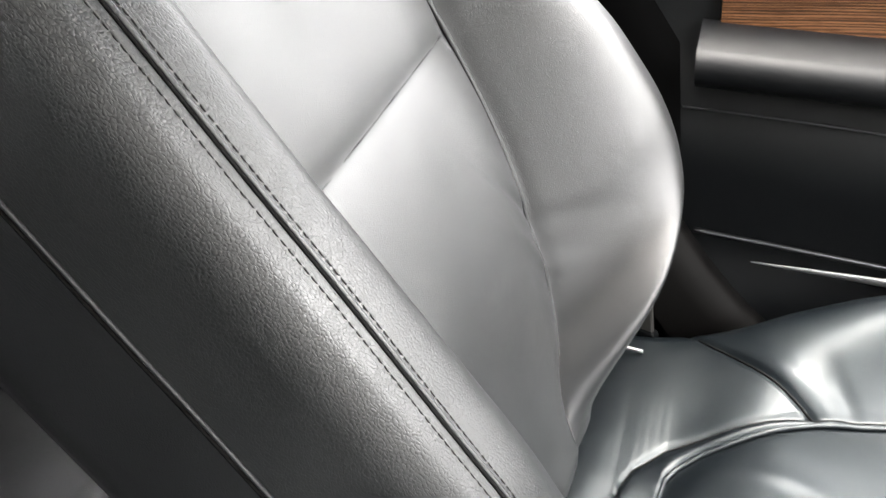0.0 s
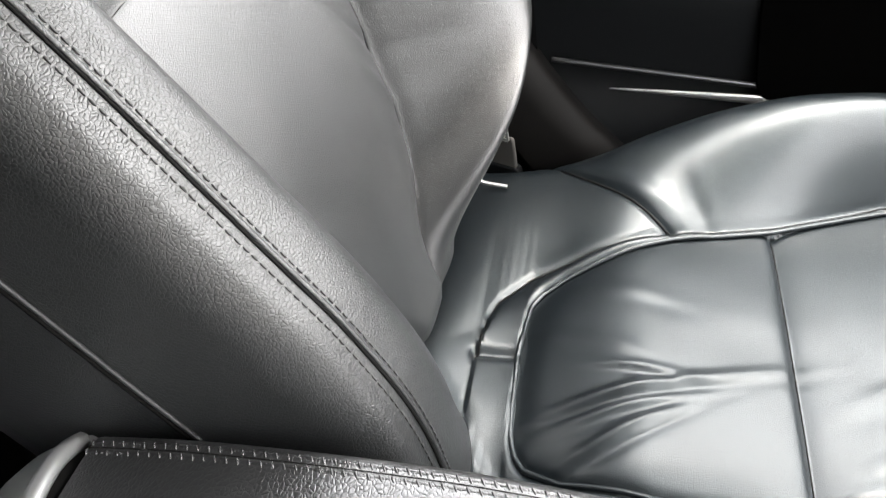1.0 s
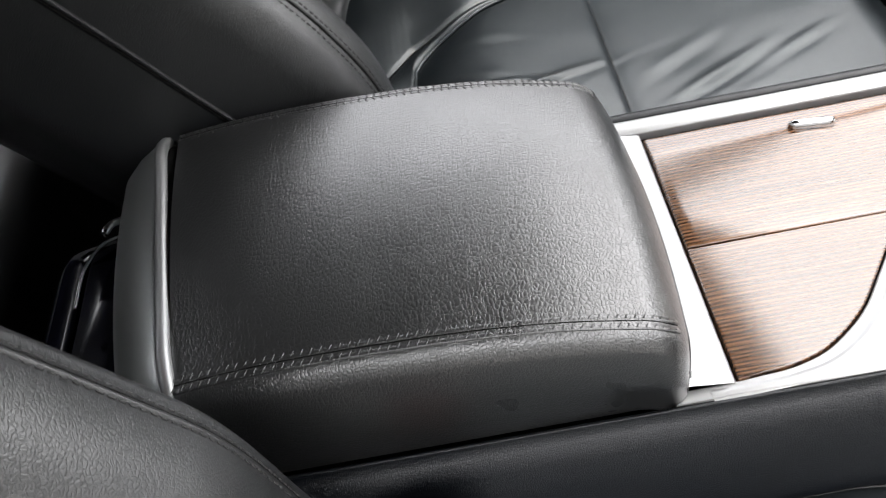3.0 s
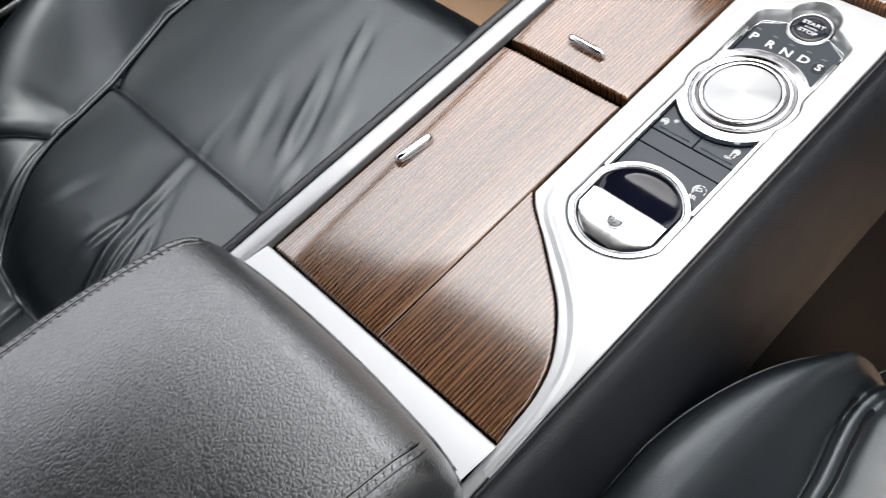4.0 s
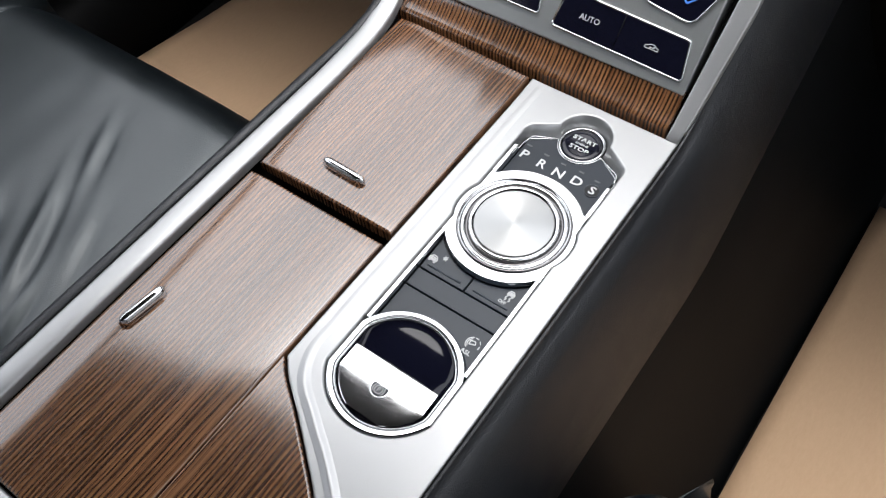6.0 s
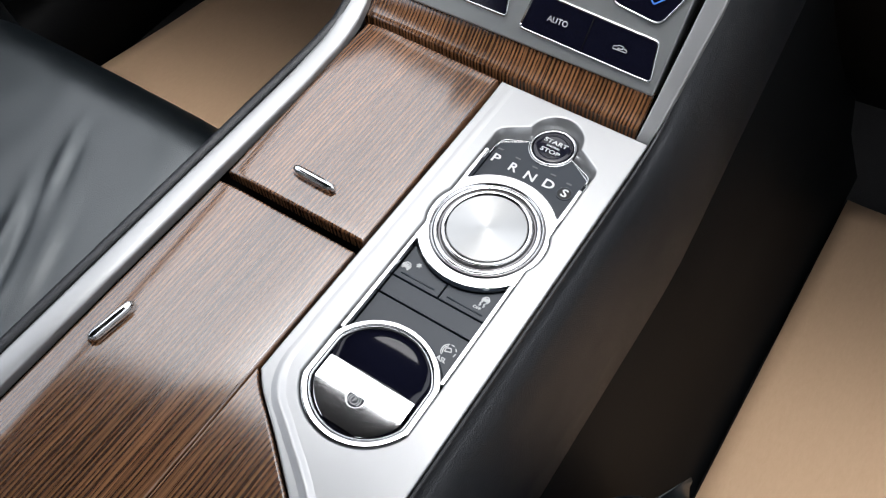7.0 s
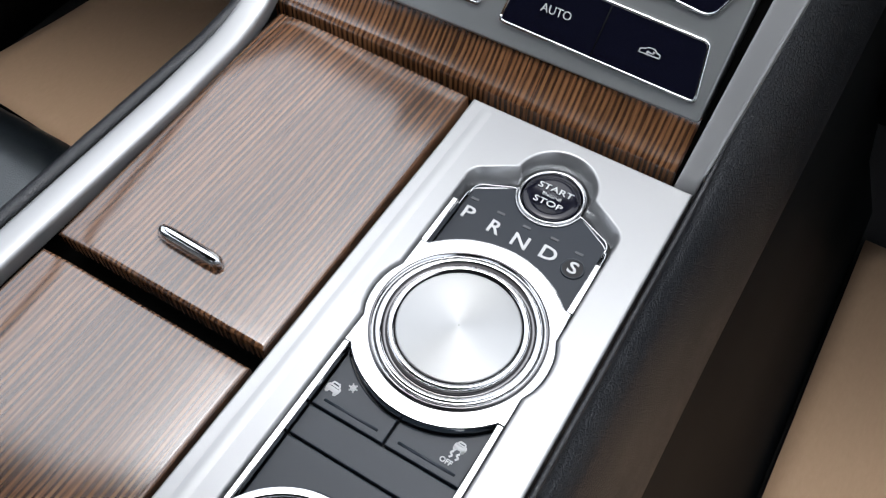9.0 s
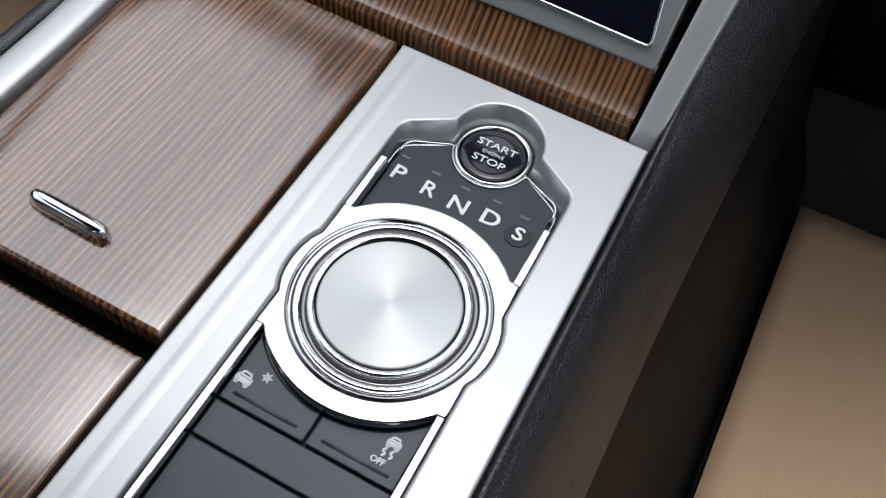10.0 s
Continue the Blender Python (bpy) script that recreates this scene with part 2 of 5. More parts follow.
def rounded(outline, radius, steps=5):
    """Round the corners of a 2D outline. radius: one number or one a corner."""
    k = len(outline)
    rad = radius if isinstance(radius, (list, tuple)) else [radius] * k
    out = []
    for i in range(k):
        p0, p1, p2 = (Vector(outline[(i + d) % k]) for d in (-1, 0, 1))
        a, b = (p0 - p1), (p2 - p1)
        r = min(rad[i], a.length * 0.49, b.length * 0.49)
        if r < 1e-6:
            out.append(tuple(p1))
            continue
        q0, q1 = p1 + a.normalized() * r, p1 + b.normalized() * r
        for s in range(steps + 1):
            w = s / steps
            out.append(tuple((1 - w) ** 2 * q0 + 2 * w * (1 - w) * p1 + w * w * q1))
    return out


def arc(cx, cy, r, a0, a1, count):
    return [(cx + r * math.cos(radians(a)), cy + r * math.sin(radians(a))) for a in np.linspace(a0, a1, count)]


def inset(outline, d):
    """The outline moved inwards by d (counter-clockwise outlines)."""
    k = len(outline)
    area = sum(outline[i][0] * outline[(i + 1) % k][1] - outline[(i + 1) % k][0] * outline[i][1] for i in range(k))
    sign = 1 if area > 0 else -1
    out = []
    for i in range(k):
        p0, p1, p2 = (Vector(outline[(i + e) % k]) for e in (-1, 0, 1))
        t = (p1 - p0).normalized() + (p2 - p1).normalized()
        t = t.normalized() if t.length > 1e-9 else (p2 - p1).normalized()
        out.append(tuple(p1 + sign * d * Vector((-t.y, t.x))))
    return out


def slab(outline, z0, z1, edge=0.001, steps=3, bm=None):
    """A plate with a softly rounded upper edge."""
    bm = bm or bmesh.new()
    rows = [[(x, y, z0) for x, y in outline]]
    for s in range(steps + 1):
        w = math.pi / 2 * s / steps
        rows.append([(x, y, z1 - edge + edge * math.sin(w)) for x, y in inset(outline, edge * (1 - math.cos(w)))])
    rows.append([(x, y, z1) for x, y in inset(outline, edge * 1.3)])
    vs = [[bm.verts.new(q) for q in r] for r in rows]
    k = len(outline)
    for a, b in zip(vs, vs[1:]):
        for i in range(k):
            bm.faces.new((a[i], a[(i + 1) % k], b[(i + 1) % k], b[i]))
    for row in (vs[0], vs[-1]):
        es = [bm.edges.get((row[i], row[(i + 1) % k])) for i in range(k)]
        bmesh.ops.triangle_fill(bm, use_beauty=True, use_dissolve=False, edges=es)
    return bm


def ring_plate(outline, holes, z0, z1, edge=0.0008):
    """A plate with holes right through it; the upper edges are softened."""
    bm = bmesh.new()

    def loops(line, sign):
        a = [bm.verts.new((x, y, z0)) for x, y in line]
        b = [bm.verts.new((x, y, z1 - edge)) for x, y in line]
        b2 = [bm.verts.new((x, y, z1 - edge * 0.3)) for x, y in inset(line, sign * edge * 0.3)]
        c = [bm.verts.new((x, y, z1)) for x, y in inset(line, sign * edge)]
        d = [bm.verts.new((x, y, z1)) for x, y in inset(line, sign * edge * 1.35)]
        k = len(line)
        for lo, hi in ((a, b), (b, b2), (b2, c), (c, d)):
            for i in range(k):
                bm.faces.new((lo[i], lo[(i + 1) % k], hi[(i + 1) % k], hi[i]))
        return [bm.edges.get((d[i], d[(i + 1) % k])) for i in range(k)]
    es = loops(outline, 1)
    for hole in holes:
        es += loops(hole, -1)
    bmesh.ops.triangle_fill(bm, use_beauty=True, use_dissolve=False, edges=es)
    return bm


def lathe(profile, cx, cy, sides=64, bm=None):
    """A turned body from (radius, height) pairs round an upright axis."""
    rows = [[(cx + r * math.cos(t), cy + r * math.sin(t), z) for t in (2 * math.pi * k / sides for k in range(sides))] for r, z in profile]
    bm = sheet(rows, bm, True)
    return bm


def bar(a, b, size, bm=None, up=(0, 0, 1), edge=0.0):
    """A box from a to b with the cross-section size = (width, height)."""
    a, b = Vector(a), Vector(b)
    d = (b - a).normalized()
    s = d.cross(Vector(up)).normalized() * size[0] / 2
    u = s.cross(d).normalized() * size[1] / 2
    return sheet([[q + s + u, q - s + u, q - s - u, q + s - u] for q in (a, b)], bm, True, True)


def text_mesh(body, size, m, depth=0.00025, bold=0.0):
    """Raised lettering laid by the matrix m."""
    cu = bpy.data.curves.new("lettering", "FONT")
    cu.body, cu.size, cu.extrude, cu.offset = body, size, depth, bold
    cu.align_x, cu.align_y, cu.resolution_u = "CENTER", "CENTER", 3
    tmp = new("lettering", cu)
    me = bpy.data.meshes.new_from_object(tmp.evaluated_get(bpy.context.evaluated_depsgraph_get()))
    bm = bmesh.new()
    bm.from_mesh(me)
    bm.transform(m)
    bpy.data.objects.remove(tmp), bpy.data.curves.remove(cu), bpy.data.meshes.remove(me)
    return bm


def strokes(lines, width, m, height=0.0003):
    """Printed line work: each polyline becomes a flat ribbon, laid by the matrix m."""
    bm = bmesh.new()
    for line in lines:
        for a, b in zip(line, line[1:]):
            if (Vector(a) - Vector(b)).length > 1e-7:
                bar((*a, 0), (*b, 0), (width, height), bm)
    bm.transform(m)
    return bm


def stitch_row(points, normal, length, pitch, radius, bm=None, turn=0.0):
    """Single stitches along a line of points; turn: degrees by which each lies across it."""
    bm = bm or bmesh.new()
    pts = [Vector(q) for q in points]
    walked, due = 0.0, 0.0
    for a, b in zip(pts, pts[1:]):
        seg = (b - a).length
        d = (b - a).normalized()
        while due < walked + seg:
            c = a + d * (due - walked)
            d0, d = d, Matrix.Rotation(radians(turn), 3, Vector(normal)) @ d
            s = d.cross(Vector(normal)).normalized()
            u = s.cross(d)
            rows = []
            for w, r in ((-0.5, 0.35), (-0.3, 1.0), (0.3, 1.0), (0.5, 0.35)):
                q = c + d * length * w
                rows.append([q + radius * r * (math.cos(t) * s + math.sin(t) * u) for t in (0, 1.26, 2.51, 3.77, 5.03)])
            sheet(rows, bm, True, True)
            d = d0
            due += pitch
        walked += seg
    return bm


def ease(t):
    t = min(max(t, 0.0), 1.0)
    return t * t * (3 - 2 * t)


def lerp(x, keys):
    return float(np.interp(x, [k[0] for k in keys], [k[1] for k in keys]))


Z0 = 0.45          # the console's upper face

# ---- setting: cabin ----
def box(name, lo, hi, mat, label="", kind="structure", category="", edge=0.004):
    bm = bmesh.new()
    bmesh.ops.create_cube(bm, size=1)
    for v in bm.verts:
        v.co = [lo[i] + (v.co[i] + 0.5) * (hi[i] - lo[i]) for i in range(3)]
    if edge:
        bmesh.ops.bevel(bm, geom=list(bm.edges), offset=edge, segments=2, affect="EDGES", profile=0.5)
    return tagged(part(name, bm, mat, smooth=False), label, category, kind=kind)


# ground out of view, made pale so that it bounces light into the cabin
ground = sheet([[(-400, y, -0.32), (400, y, -0.32)] for y in (-400, 400)])
tagged(part("ground", ground, BOUNCE_GROUND), "light grey unseen ground, pale to bounce light into the car", "ground", kind="structure")

# unseen walls, added to keep low sky out of the leather's reflections
box("wall_blocker", (-5.3, -9.0, -0.32), (-5.0, 9.0, 1.9), BLOCKER, "unseen grey wall added to dim sky reflections in the car", category="wall")
box("wall_blocker", (6.0, -9.0, -0.32), (6.3, 9.0, 3.5), BLOCKER, "unseen grey wall added to dim sky reflections in the car", category="wall")

floor_bm = bmesh.new()
rows = []
for y in np.linspace(-1.3, 0.95, 46):
    rise = 0.35 * ease((y - 0.62) / 0.33)
    rows.append([(x, y, rise + 0.004 * noise.noise((x * 9, y * 9, 0))) for x in np.linspace(-1.0, 0.86, 40)])
sheet(rows, floor_bm)
tagged(part("floor", floor_bm, CARPET), "black car carpet in the footwells", "floor", kind="structure")

# roof: lining with a rounded front corner over the passenger side
roof_rows = []
for v in np.linspace(0, 1, 40):
    row = []
    for w in np.linspace(-1, 1, 36):
        x = -0.075 + 0.66 * w
        y1 = -0.018 - 0.085 * abs(x + 0.075) ** 2 / 0.565 ** 2 - 0.10 * max(0.0, (abs(w) - 0.86) / 0.14) ** 2
        row.append((x, -1.4 + (1.4 + y1) * v, 1.10 + 0.03 * (1 - w * w)))
    roof_rows.append(row)
roof = part("ceiling", sheet(roof_rows), HEADLINER)
tagged(roof, "dark grey fabric roof lining of the car", "roof lining", kind="structure")
sol = roof.modifiers.new("thick", "SOLIDIFY")
sol.thickness, sol.offset = 0.03, 1

box("wall_rear", (-0.95, -1.42, 0.0), (0.82, -1.34, 0.95), TRIM, "black rear end of the cabin", category="wall")


def pillar(name, a, b, size):
    bm = bar(a, b, size, up=(0, 1, 0.2))
    tagged(part(name, bm, TRIM, smooth=False), "black trimmed roof pillar of the car", "pillar", kind="structure")


for side in (-1, 1):
    cx = -0.075
    a_post = [(cx + side * x, y, z) for x, y, z in ((0.645, -0.22, 1.10), (0.662, -0.10, 1.095), (0.70, 0.05, 1.062), (0.755, 0.25, 0.98), (0.82, 0.50, 0.84), (0.89, 0.82, 0.66))]
    tagged(part("pillar_front", tube(smooth_line(a_post, 24), 0.030, 10), TRIM), "black trimmed windscreen pillar of the car", "pillar", kind="structure")
    pillar("pillar_rear", (cx + side * 0.66, -1.34, 1.08), (cx + side * 0.86, -1.38, 0.60), (0.10, 0.06))
pm = sheet([[(-0.975, y0, z) if k == 0 else (-0.925 + 0.19 * ease((z - 0.75) / 0.35), y, z) for k, y in enumerate((y0, y0 + 0.02, y1 - 0.03, y1))] for z, y0, y1 in ((0.05, -0.80, -0.49), (0.30, -0.80, -0.515), (0.60, -0.86, -0.535), (0.80, -0.93, -0.66), (1.09, -1.00, -0.79))])
tagged(part("pillar_middle", pm, TRIM), "black trimmed middle pillar of the car", "pillar", kind="structure")
box("wall_left", (-0.99, -1.40, 0.0), (-0.95, -0.74, 0.72), TRIM, "black rear door trim of the car", category="wall")
box("wall_right", (0.80, -1.40, 0.0), (0.84, -0.74, 0.72), TRIM, "black rear door trim of the car", category="wall")
box("trim_sill", (0.78, -0.74, 0.0), (0.86, 0.66, 0.12), TRIM, "black door sill under the open driver door", category="trim", edge=0.012)
bench = thing("rear_seat", (-0.075, -1.12, 0.0), "black leather rear bench seat behind the front seats", "rear seat")
part("cushion", slab(rounded([(-0.93, -1.33), (0.78, -1.33), (0.78, -0.93), (-0.93, -0.93)], 0.05), 0.05, 0.36, 0.05, 6), LEATHER, bench, "black leather bench cushion")
part("backrest", slab(rounded([(-0.93, -1.34), (0.78, -1.34), (0.78, -1.20), (-0.93, -1.20)], 0.04), 0.36, 0.85, 0.05, 6), LEATHER, bench, "black leather bench backrest")


# ---- papers on the floor ----
def paper_mat(name, x0, x1, y0, y1, label, seed, slant=0.0):
    r = random.Random(seed)
    rows = []
    for j in range(22):
        y = y0 + (y1 - y0) * j / 21
        left = x0 + slant * (y - y0)
        rows.append([(left + (x1 - left) * i / 21, y - slant * 0.35 * (i / 21 - 0.5) * 0.4, 0.018 + 0.34 * ease((y - 0.60) / 0.33) + 0.003 * noise.noise((i * 0.35 + seed, j * 0.3, 0))) for i in range(22)])
    ob = part(name, sheet(rows), PAPER)
    s = ob.modifiers.new("thick", "SOLIDIFY")
    s.thickness = 0.0006
    return tagged(ob, label, "floor mat", group="paper floor mats")


paper_mat("paper_floor_mat", -0.850, -0.36, 0.195, 0.72, "brown kraft paper mat on the passenger footwell carpet", 2, 0.19)
paper_mat("paper_floor_mat", 0.191, 0.62, -0.02, 0.545, "brown kraft paper mat on the driver footwell carpet", 7)

# ---- centre console ----
console = thing("center_console", (-0.075, -0.25, 0.0), "car centre console with oak veneer lids, silver trim and leather sides", "centre console")

# flanks: leather shoulder, then plastic down to the floor
def flank(side, y0, y1, name, mat, prof, label=""):
    rows = []
    for y in np.linspace(y0, y1, 40):
        up = stack_z(y)
        rows.append([(x if side > 0 else -0.15 - x, y, z + up * ease((z - 0.05) / 0.35)) for x, z in prof])
    return part(name, sheet(rows), mat, console, label)


RISE = [(0.10, 0.0), (0.128, 0.003), (0.145, 0.009), (0.165, 0.025), (0.20, 0.073), (0.26, 0.15), (0.34, 0.25)]


def stack_z(y):
    """How far the rails and shoulders have risen towards the dashboard."""
    return lerp(y, RISE) if y > 0.10 else 0.0


edge_r = [(0.0537 + 0.012 * (1 - math.cos(t)) , Z0 - 0.001 - 0.014 * math.sin(t)) for t in np.linspace(0, 1.2, 7)]
shoulder_prof = edge_r + [(0.068, 0.425), (0.0765, 0.398), (0.084, 0.365), (0.090, 0.330), (0.094, 0.300), (0.093, 0.290)]
flank(1, -0.72, 0.34, "shoulder", SIDE_LEATHER, shoulder_prof, "black grained leather shoulder with a stitched edge")
flank(-1, -0.72, 0.34, "shoulder", SIDE_LEATHER, [(0.0655, Z0 - 0.004), (0.0662, Z0 + 0.0006), (0.0680, Z0 + 0.0022), (0.0710, Z0 + 0.0024), (0.0745, Z0 + 0.0010), (0.0772, Z0 - 0.0025), (0.0790, Z0 - 0.009), (0.0802, Z0 - 0.022), (0.081, 0.41), (0.082, 0.36), (0.082, 0.345)])
lower = [(0.076, 0.349), (0.086, 0.30), (0.100, 0.22), (0.112, 0.14), (0.130, 0.07), (0.150, 0.0)]
flank(1, -0.72, 0.60, "side_panel", DARK_TRIM, [(0.078, 0.345), (0.091, 0.302), (0.112, 0.22), (0.133, 0.14), (0.158, 0.07), (0.189, 0.004)], "black plastic lower side panel")
flank(-1, -0.72, 0.60, "side_panel", DARK_TRIM, lower)

# bed under the lids, so that the gaps are dark
part("tray", slab([(-0.218, -0.73), (0.053, -0.73), (0.053, 0.15), (-0.218, 0.15)], 0.34, Z0 - 0.024, 0.001), SEAM, console, smooth=False)


def slim_lid(name, outline, z1, lab):
    """A lacquered lid: rounded rim, and a soft shoulder along its outer side."""
    (ax, ay), (bx, by), (cx_, cy), (dx, dy) = outline
    wide, long_ = bx - ax, dy - ay
    near = [0.0, 0.0003, 0.0008, 0.0015, 0.0024]
    dus = near + [0.005, 0.008, 0.011, 0.014, 0.017, 0.020, 0.023, 0.026, 0.030, 0.05, 0.09] + [wide - d for d in reversed(near)]
    dvs = near + list(np.linspace(0.01, long_ - 0.01, 12)) + [long_ - d for d in reversed(near)]

    def rim(d):
        d = min(d, 0.0024)
        return 0.0022 * (1 - math.sqrt(max(0.0, 1 - (1 - d / 0.0024) ** 2)))
    rows = []
    for dv in dvs:
        v = dv / long_
        row = []
        for du in dus:
            u = du / wide
            x = (1 - v) * (ax + (bx - ax) * u) + v * (dx + (cx_ - dx) * u)
            y = (1 - u) * (ay + (dy - ay) * v) + u * (by + (cy - by) * v)
            soft = 0.0024 * max(0.0, (0.027 - du) / 0.027) ** 2
            row.append((x, y, z1 - soft - max(rim(du), rim(wide - du), rim(dv), rim(long_ - dv))))
        rows.append([(row[0][0], row[0][1], Z0 - 0.010)] + row + [(row[-1][0], row[-1][1], Z0 - 0.010)])
    rows.insert(0, [(x, y, Z0 - 0.010) for x, y, z in rows[0]])
    rows.append([(x, y, Z0 - 0.010) for x, y, z in rows[-1]])
    return edge_smooth(part(name, sheet(rows), VENEER, console, lab), 50)


rear_lid = slim_lid("storage_lid", [(-0.1930, -0.3065), (-0.0705, -0.3065), (-0.0705, -0.0515), (-0.1928, -0.0515)], Z0 + 0.001, "lacquered oak veneer lid with a chrome pull")
front_lid = slim_lid("cup_holder_lid", [(-0.1928, -0.0425), (-0.0705, -0.0425), (-0.0725, 0.1320), (-0.2000, 0.1360)], Z0 + 0.001, "lacquered oak veneer lid with a chrome pull")

# wavy border between the veneer and the silver plate
WAVE = smooth_line([(-0.0685, -0.150, 0), (-0.061, -0.158, 0), (-0.042, -0.172, 0), (-0.016, -0.192, 0), (0.006, -0.210, 0), (0.022, -0.229, 0), (0.033, -0.247, 0), (0.0395, -0.268, 0), (0.0425, -0.300, 0)], 34)
wave2 = [(x, y) for x, y, _ in WAVE]
panel_line = [(-0.0690, -0.3065)] + [(0.0425, -0.3065)] + [(x - 0.0012, y - 0.0010) for x, y in reversed(wave2[:-2])]
veneer_panel = edge_smooth(part("veneer_panel", slab(panel_line, Z0 - 0.010, Z0 + 0.0008, 0.0012, 3), VENEER, console, "curved oak veneer inlay"), 50)


# chrome pulls
def pull(parent, a, b):
    a, b = Vector(a), Vector(b)
    d = (b - a).normalized()
    s = Vector((0, 0, 1)).cross(d)
    rows = []
    for w in np.linspace(0, 1, 15):
        q = a.lerp(b, w)
        end = math.sqrt(max(0.0, 1 - abs(2 * w - 1) ** 7)) * 0.92 + 0.08
        rows.append([q + s * (0.0042 * end * math.cos(t)) + Vector((0, 0, 0.0065 * (0.45 + 0.55 * end) * max(math.sin(t), -0.2))) for t in np.linspace(0, 2 * math.pi, 13)[:-1]])
    part("pull", sheet(rows, None, True, True), CHROME, parent, "polished chrome finger pull")


pull(rear_lid, (-0.1722, -0.1955, Z0 + 0.0015), (-0.1675, -0.1590, Z0 + 0.0015))
pull(front_lid, (-0.1505, -0.0180, Z0 + 0.0015), (-0.1120, -0.0190, Z0 + 0.0015))

# silver cross strip ahead of the armrest
strip_rows = [[(x, y, z) for x in np.linspace(-0.1960, 0.0445, 6)] for y, z in ((-0.3085, Z0 - 0.010), (-0.3087, Z0 - 0.0006), (-0.3095, Z0 + 0.0004), (-0.3110, Z0 + 0.0008), (-0.3300, Z0 + 0.0040), (-0.3550, Z0 + 0.0085))]
edge_smooth(part("cross_strip", sheet(strip_rows), SILVER, console, "satin silver strip"), 50)


# rails: half-round silver mouldings that rise to the dashboard
def rail(y0, y1, x_at, name, lab, count=70, rise=None, flat=0.6):
    rows = []
    for y in np.linspace(y0, y1, count):
        c, half = x_at(y)
        z = Z0 + (lerp(y, rise) if rise else stack_z(y))
        prof = [(-1, -0.006), (-1, 0.0)] + [(-math.copysign(abs(math.cos(t)) ** 0.8, math.cos(t)), 0.0038 * math.sin(t) ** flat) for t in np.linspace(0.10, math.pi - 0.10, 15)] + [(1, 0.0), (1, -0.006)]
        rows.append([(c + half * a, y, z + b) for a, b in prof])
    for end, at in ((0, 0), (-1, len(rows) + 1)):       # close the ends
        rows.insert(at, [(x, y, rows[end][0][2]) for x, y, z in rows[end]])
    return edge_smooth(part(name, sheet(rows), SILVER, console, lab), 50)


def left_rail(y):
    out = lerp(y, [(-0.72, 0), (0.05, 0), (0.11, -0.003), (0.16, -0.010), (0.22, -0.016), (0.34, -0.02)])
    return -0.2055 + out, 0.0088


rail(-0.70, 0.34, left_rail, "rail", "satin silver rail rising to the dashboard")


def right_rail(y):
    out = lerp(y, [(0.12, 0), (0.16, 0.004), (0.20, 0.009), (0.34, 0.012)])
    return 0.0468 + out, 0.0052 + out * 0.2


rail(0.1320, 0.34, right_rail, "rail", "satin silver rail rising to the dashboard", 50, [(0.1320, -0.002), (0.138, 0.0035), (0.16, 0.0265), (0.20, 0.0745), (0.26, 0.1515), (0.34, 0.25)], 0.3)
# dark joints beside the rails
part("joint", tube([(-0.2151, y, Z0 + 0.0005 + stack_z(y)) for y in np.linspace(-0.6, 0.10, 40)], 0.0009), SEAM, console)
cord = [(0.0557, y, Z0 - 0.0008 + stack_z(y)) for y in np.linspace(-0.70, 0.33, 80)]
part("edge_cord", tube(cord, 0.0013), SIDE_LEATHER, console)

# silver plate with the opening for the selector
KX, KY = -0.0066, 0.0112         # the selector's axis
BX, WY = -0.0066, -0.1205        # the parking brake's axis
hw = 0.0394
ZP = Z0 - 0.0001                 # upper face of the plate
ZF = 0.4484                      # upper face of the chrome frame
low = 0.4402                     # bed under keys and display
ZK, ZB = 0.4418, 0.4434          # display and buttons


def frame_line(grow, deep=0.0):
    """Outline of the selector's opening: round at the brake, swelling beside the knob, stepped at the dashboard end. deep: how far the far end leans in."""
    w = hw + grow
    r = 0.0430 + grow
    a = math.degrees(math.acos(w / r))
    right = arc(BX, WY, r, -90, -a, 16)
    right += [(KX + w, y) for y in (-0.085, -0.050, -0.020)]
    right += [(KX + w + b, KY + y) for b, y in ((0.0, -0.0155), (0.0007, -0.0142), (0.0024, -0.0105), (0.0036, -0.0055), (0.0040, 0.0), (0.0036, 0.0055), (0.0024, 0.0105), (0.0007, 0.0142), (0.0, 0.0155))]
    right += [(KX + w, 0.045), (KX + w, 0.065)]
    e, q = w - 0.0010 * deep, 0.0046 * deep
    right += [(KX + e, 0.080 - q)] + [(x, y - q) for x, y in arc(KX + e - 0.0085, 0.0860 + grow, 0.0085, 0, 66, 7)]
    rr = 0.0194 + grow - 0.0022 * deep
    right += [(KX + rr + 0.0004, 0.1030 + grow - q)]
    half = right + arc(KX, 0.1032 - 0.0020 * deep, rr, 8, 90, 12)
    return half + [(2 * KX - x, y) for x, y in reversed(half[1:-1])]


def well_line(grow, scale=1.0):
    """The well's outline: a circle with straight flanks."""
    r, w = 0.0372 + grow, 0.0342 + grow
    return [(BX + scale * math.copysign(min(abs(x), w), x), WY + scale * y) for x, y in arc(0, 0, r, 0, 360, 73)[:-1]]


plate_out = [(0.0525, 0.1310), (-0.0695, 0.1325)] + [(-0.0688, y) for y in np.linspace(0.10, -0.13, 8)] + wave2[:-1] + [(0.0430, -0.3070), (0.0440, -0.3500), (0.0535, -0.3500), (0.0535, -0.20), (0.0530, -0.05)]
plate = edge_smooth(part("trim_plate", ring_plate(plate_out, [frame_line(0.0005)], Z0 - 0.012, ZP, 0.0012), SILVER, console, "satin silver plate around the gear selector"), 60)
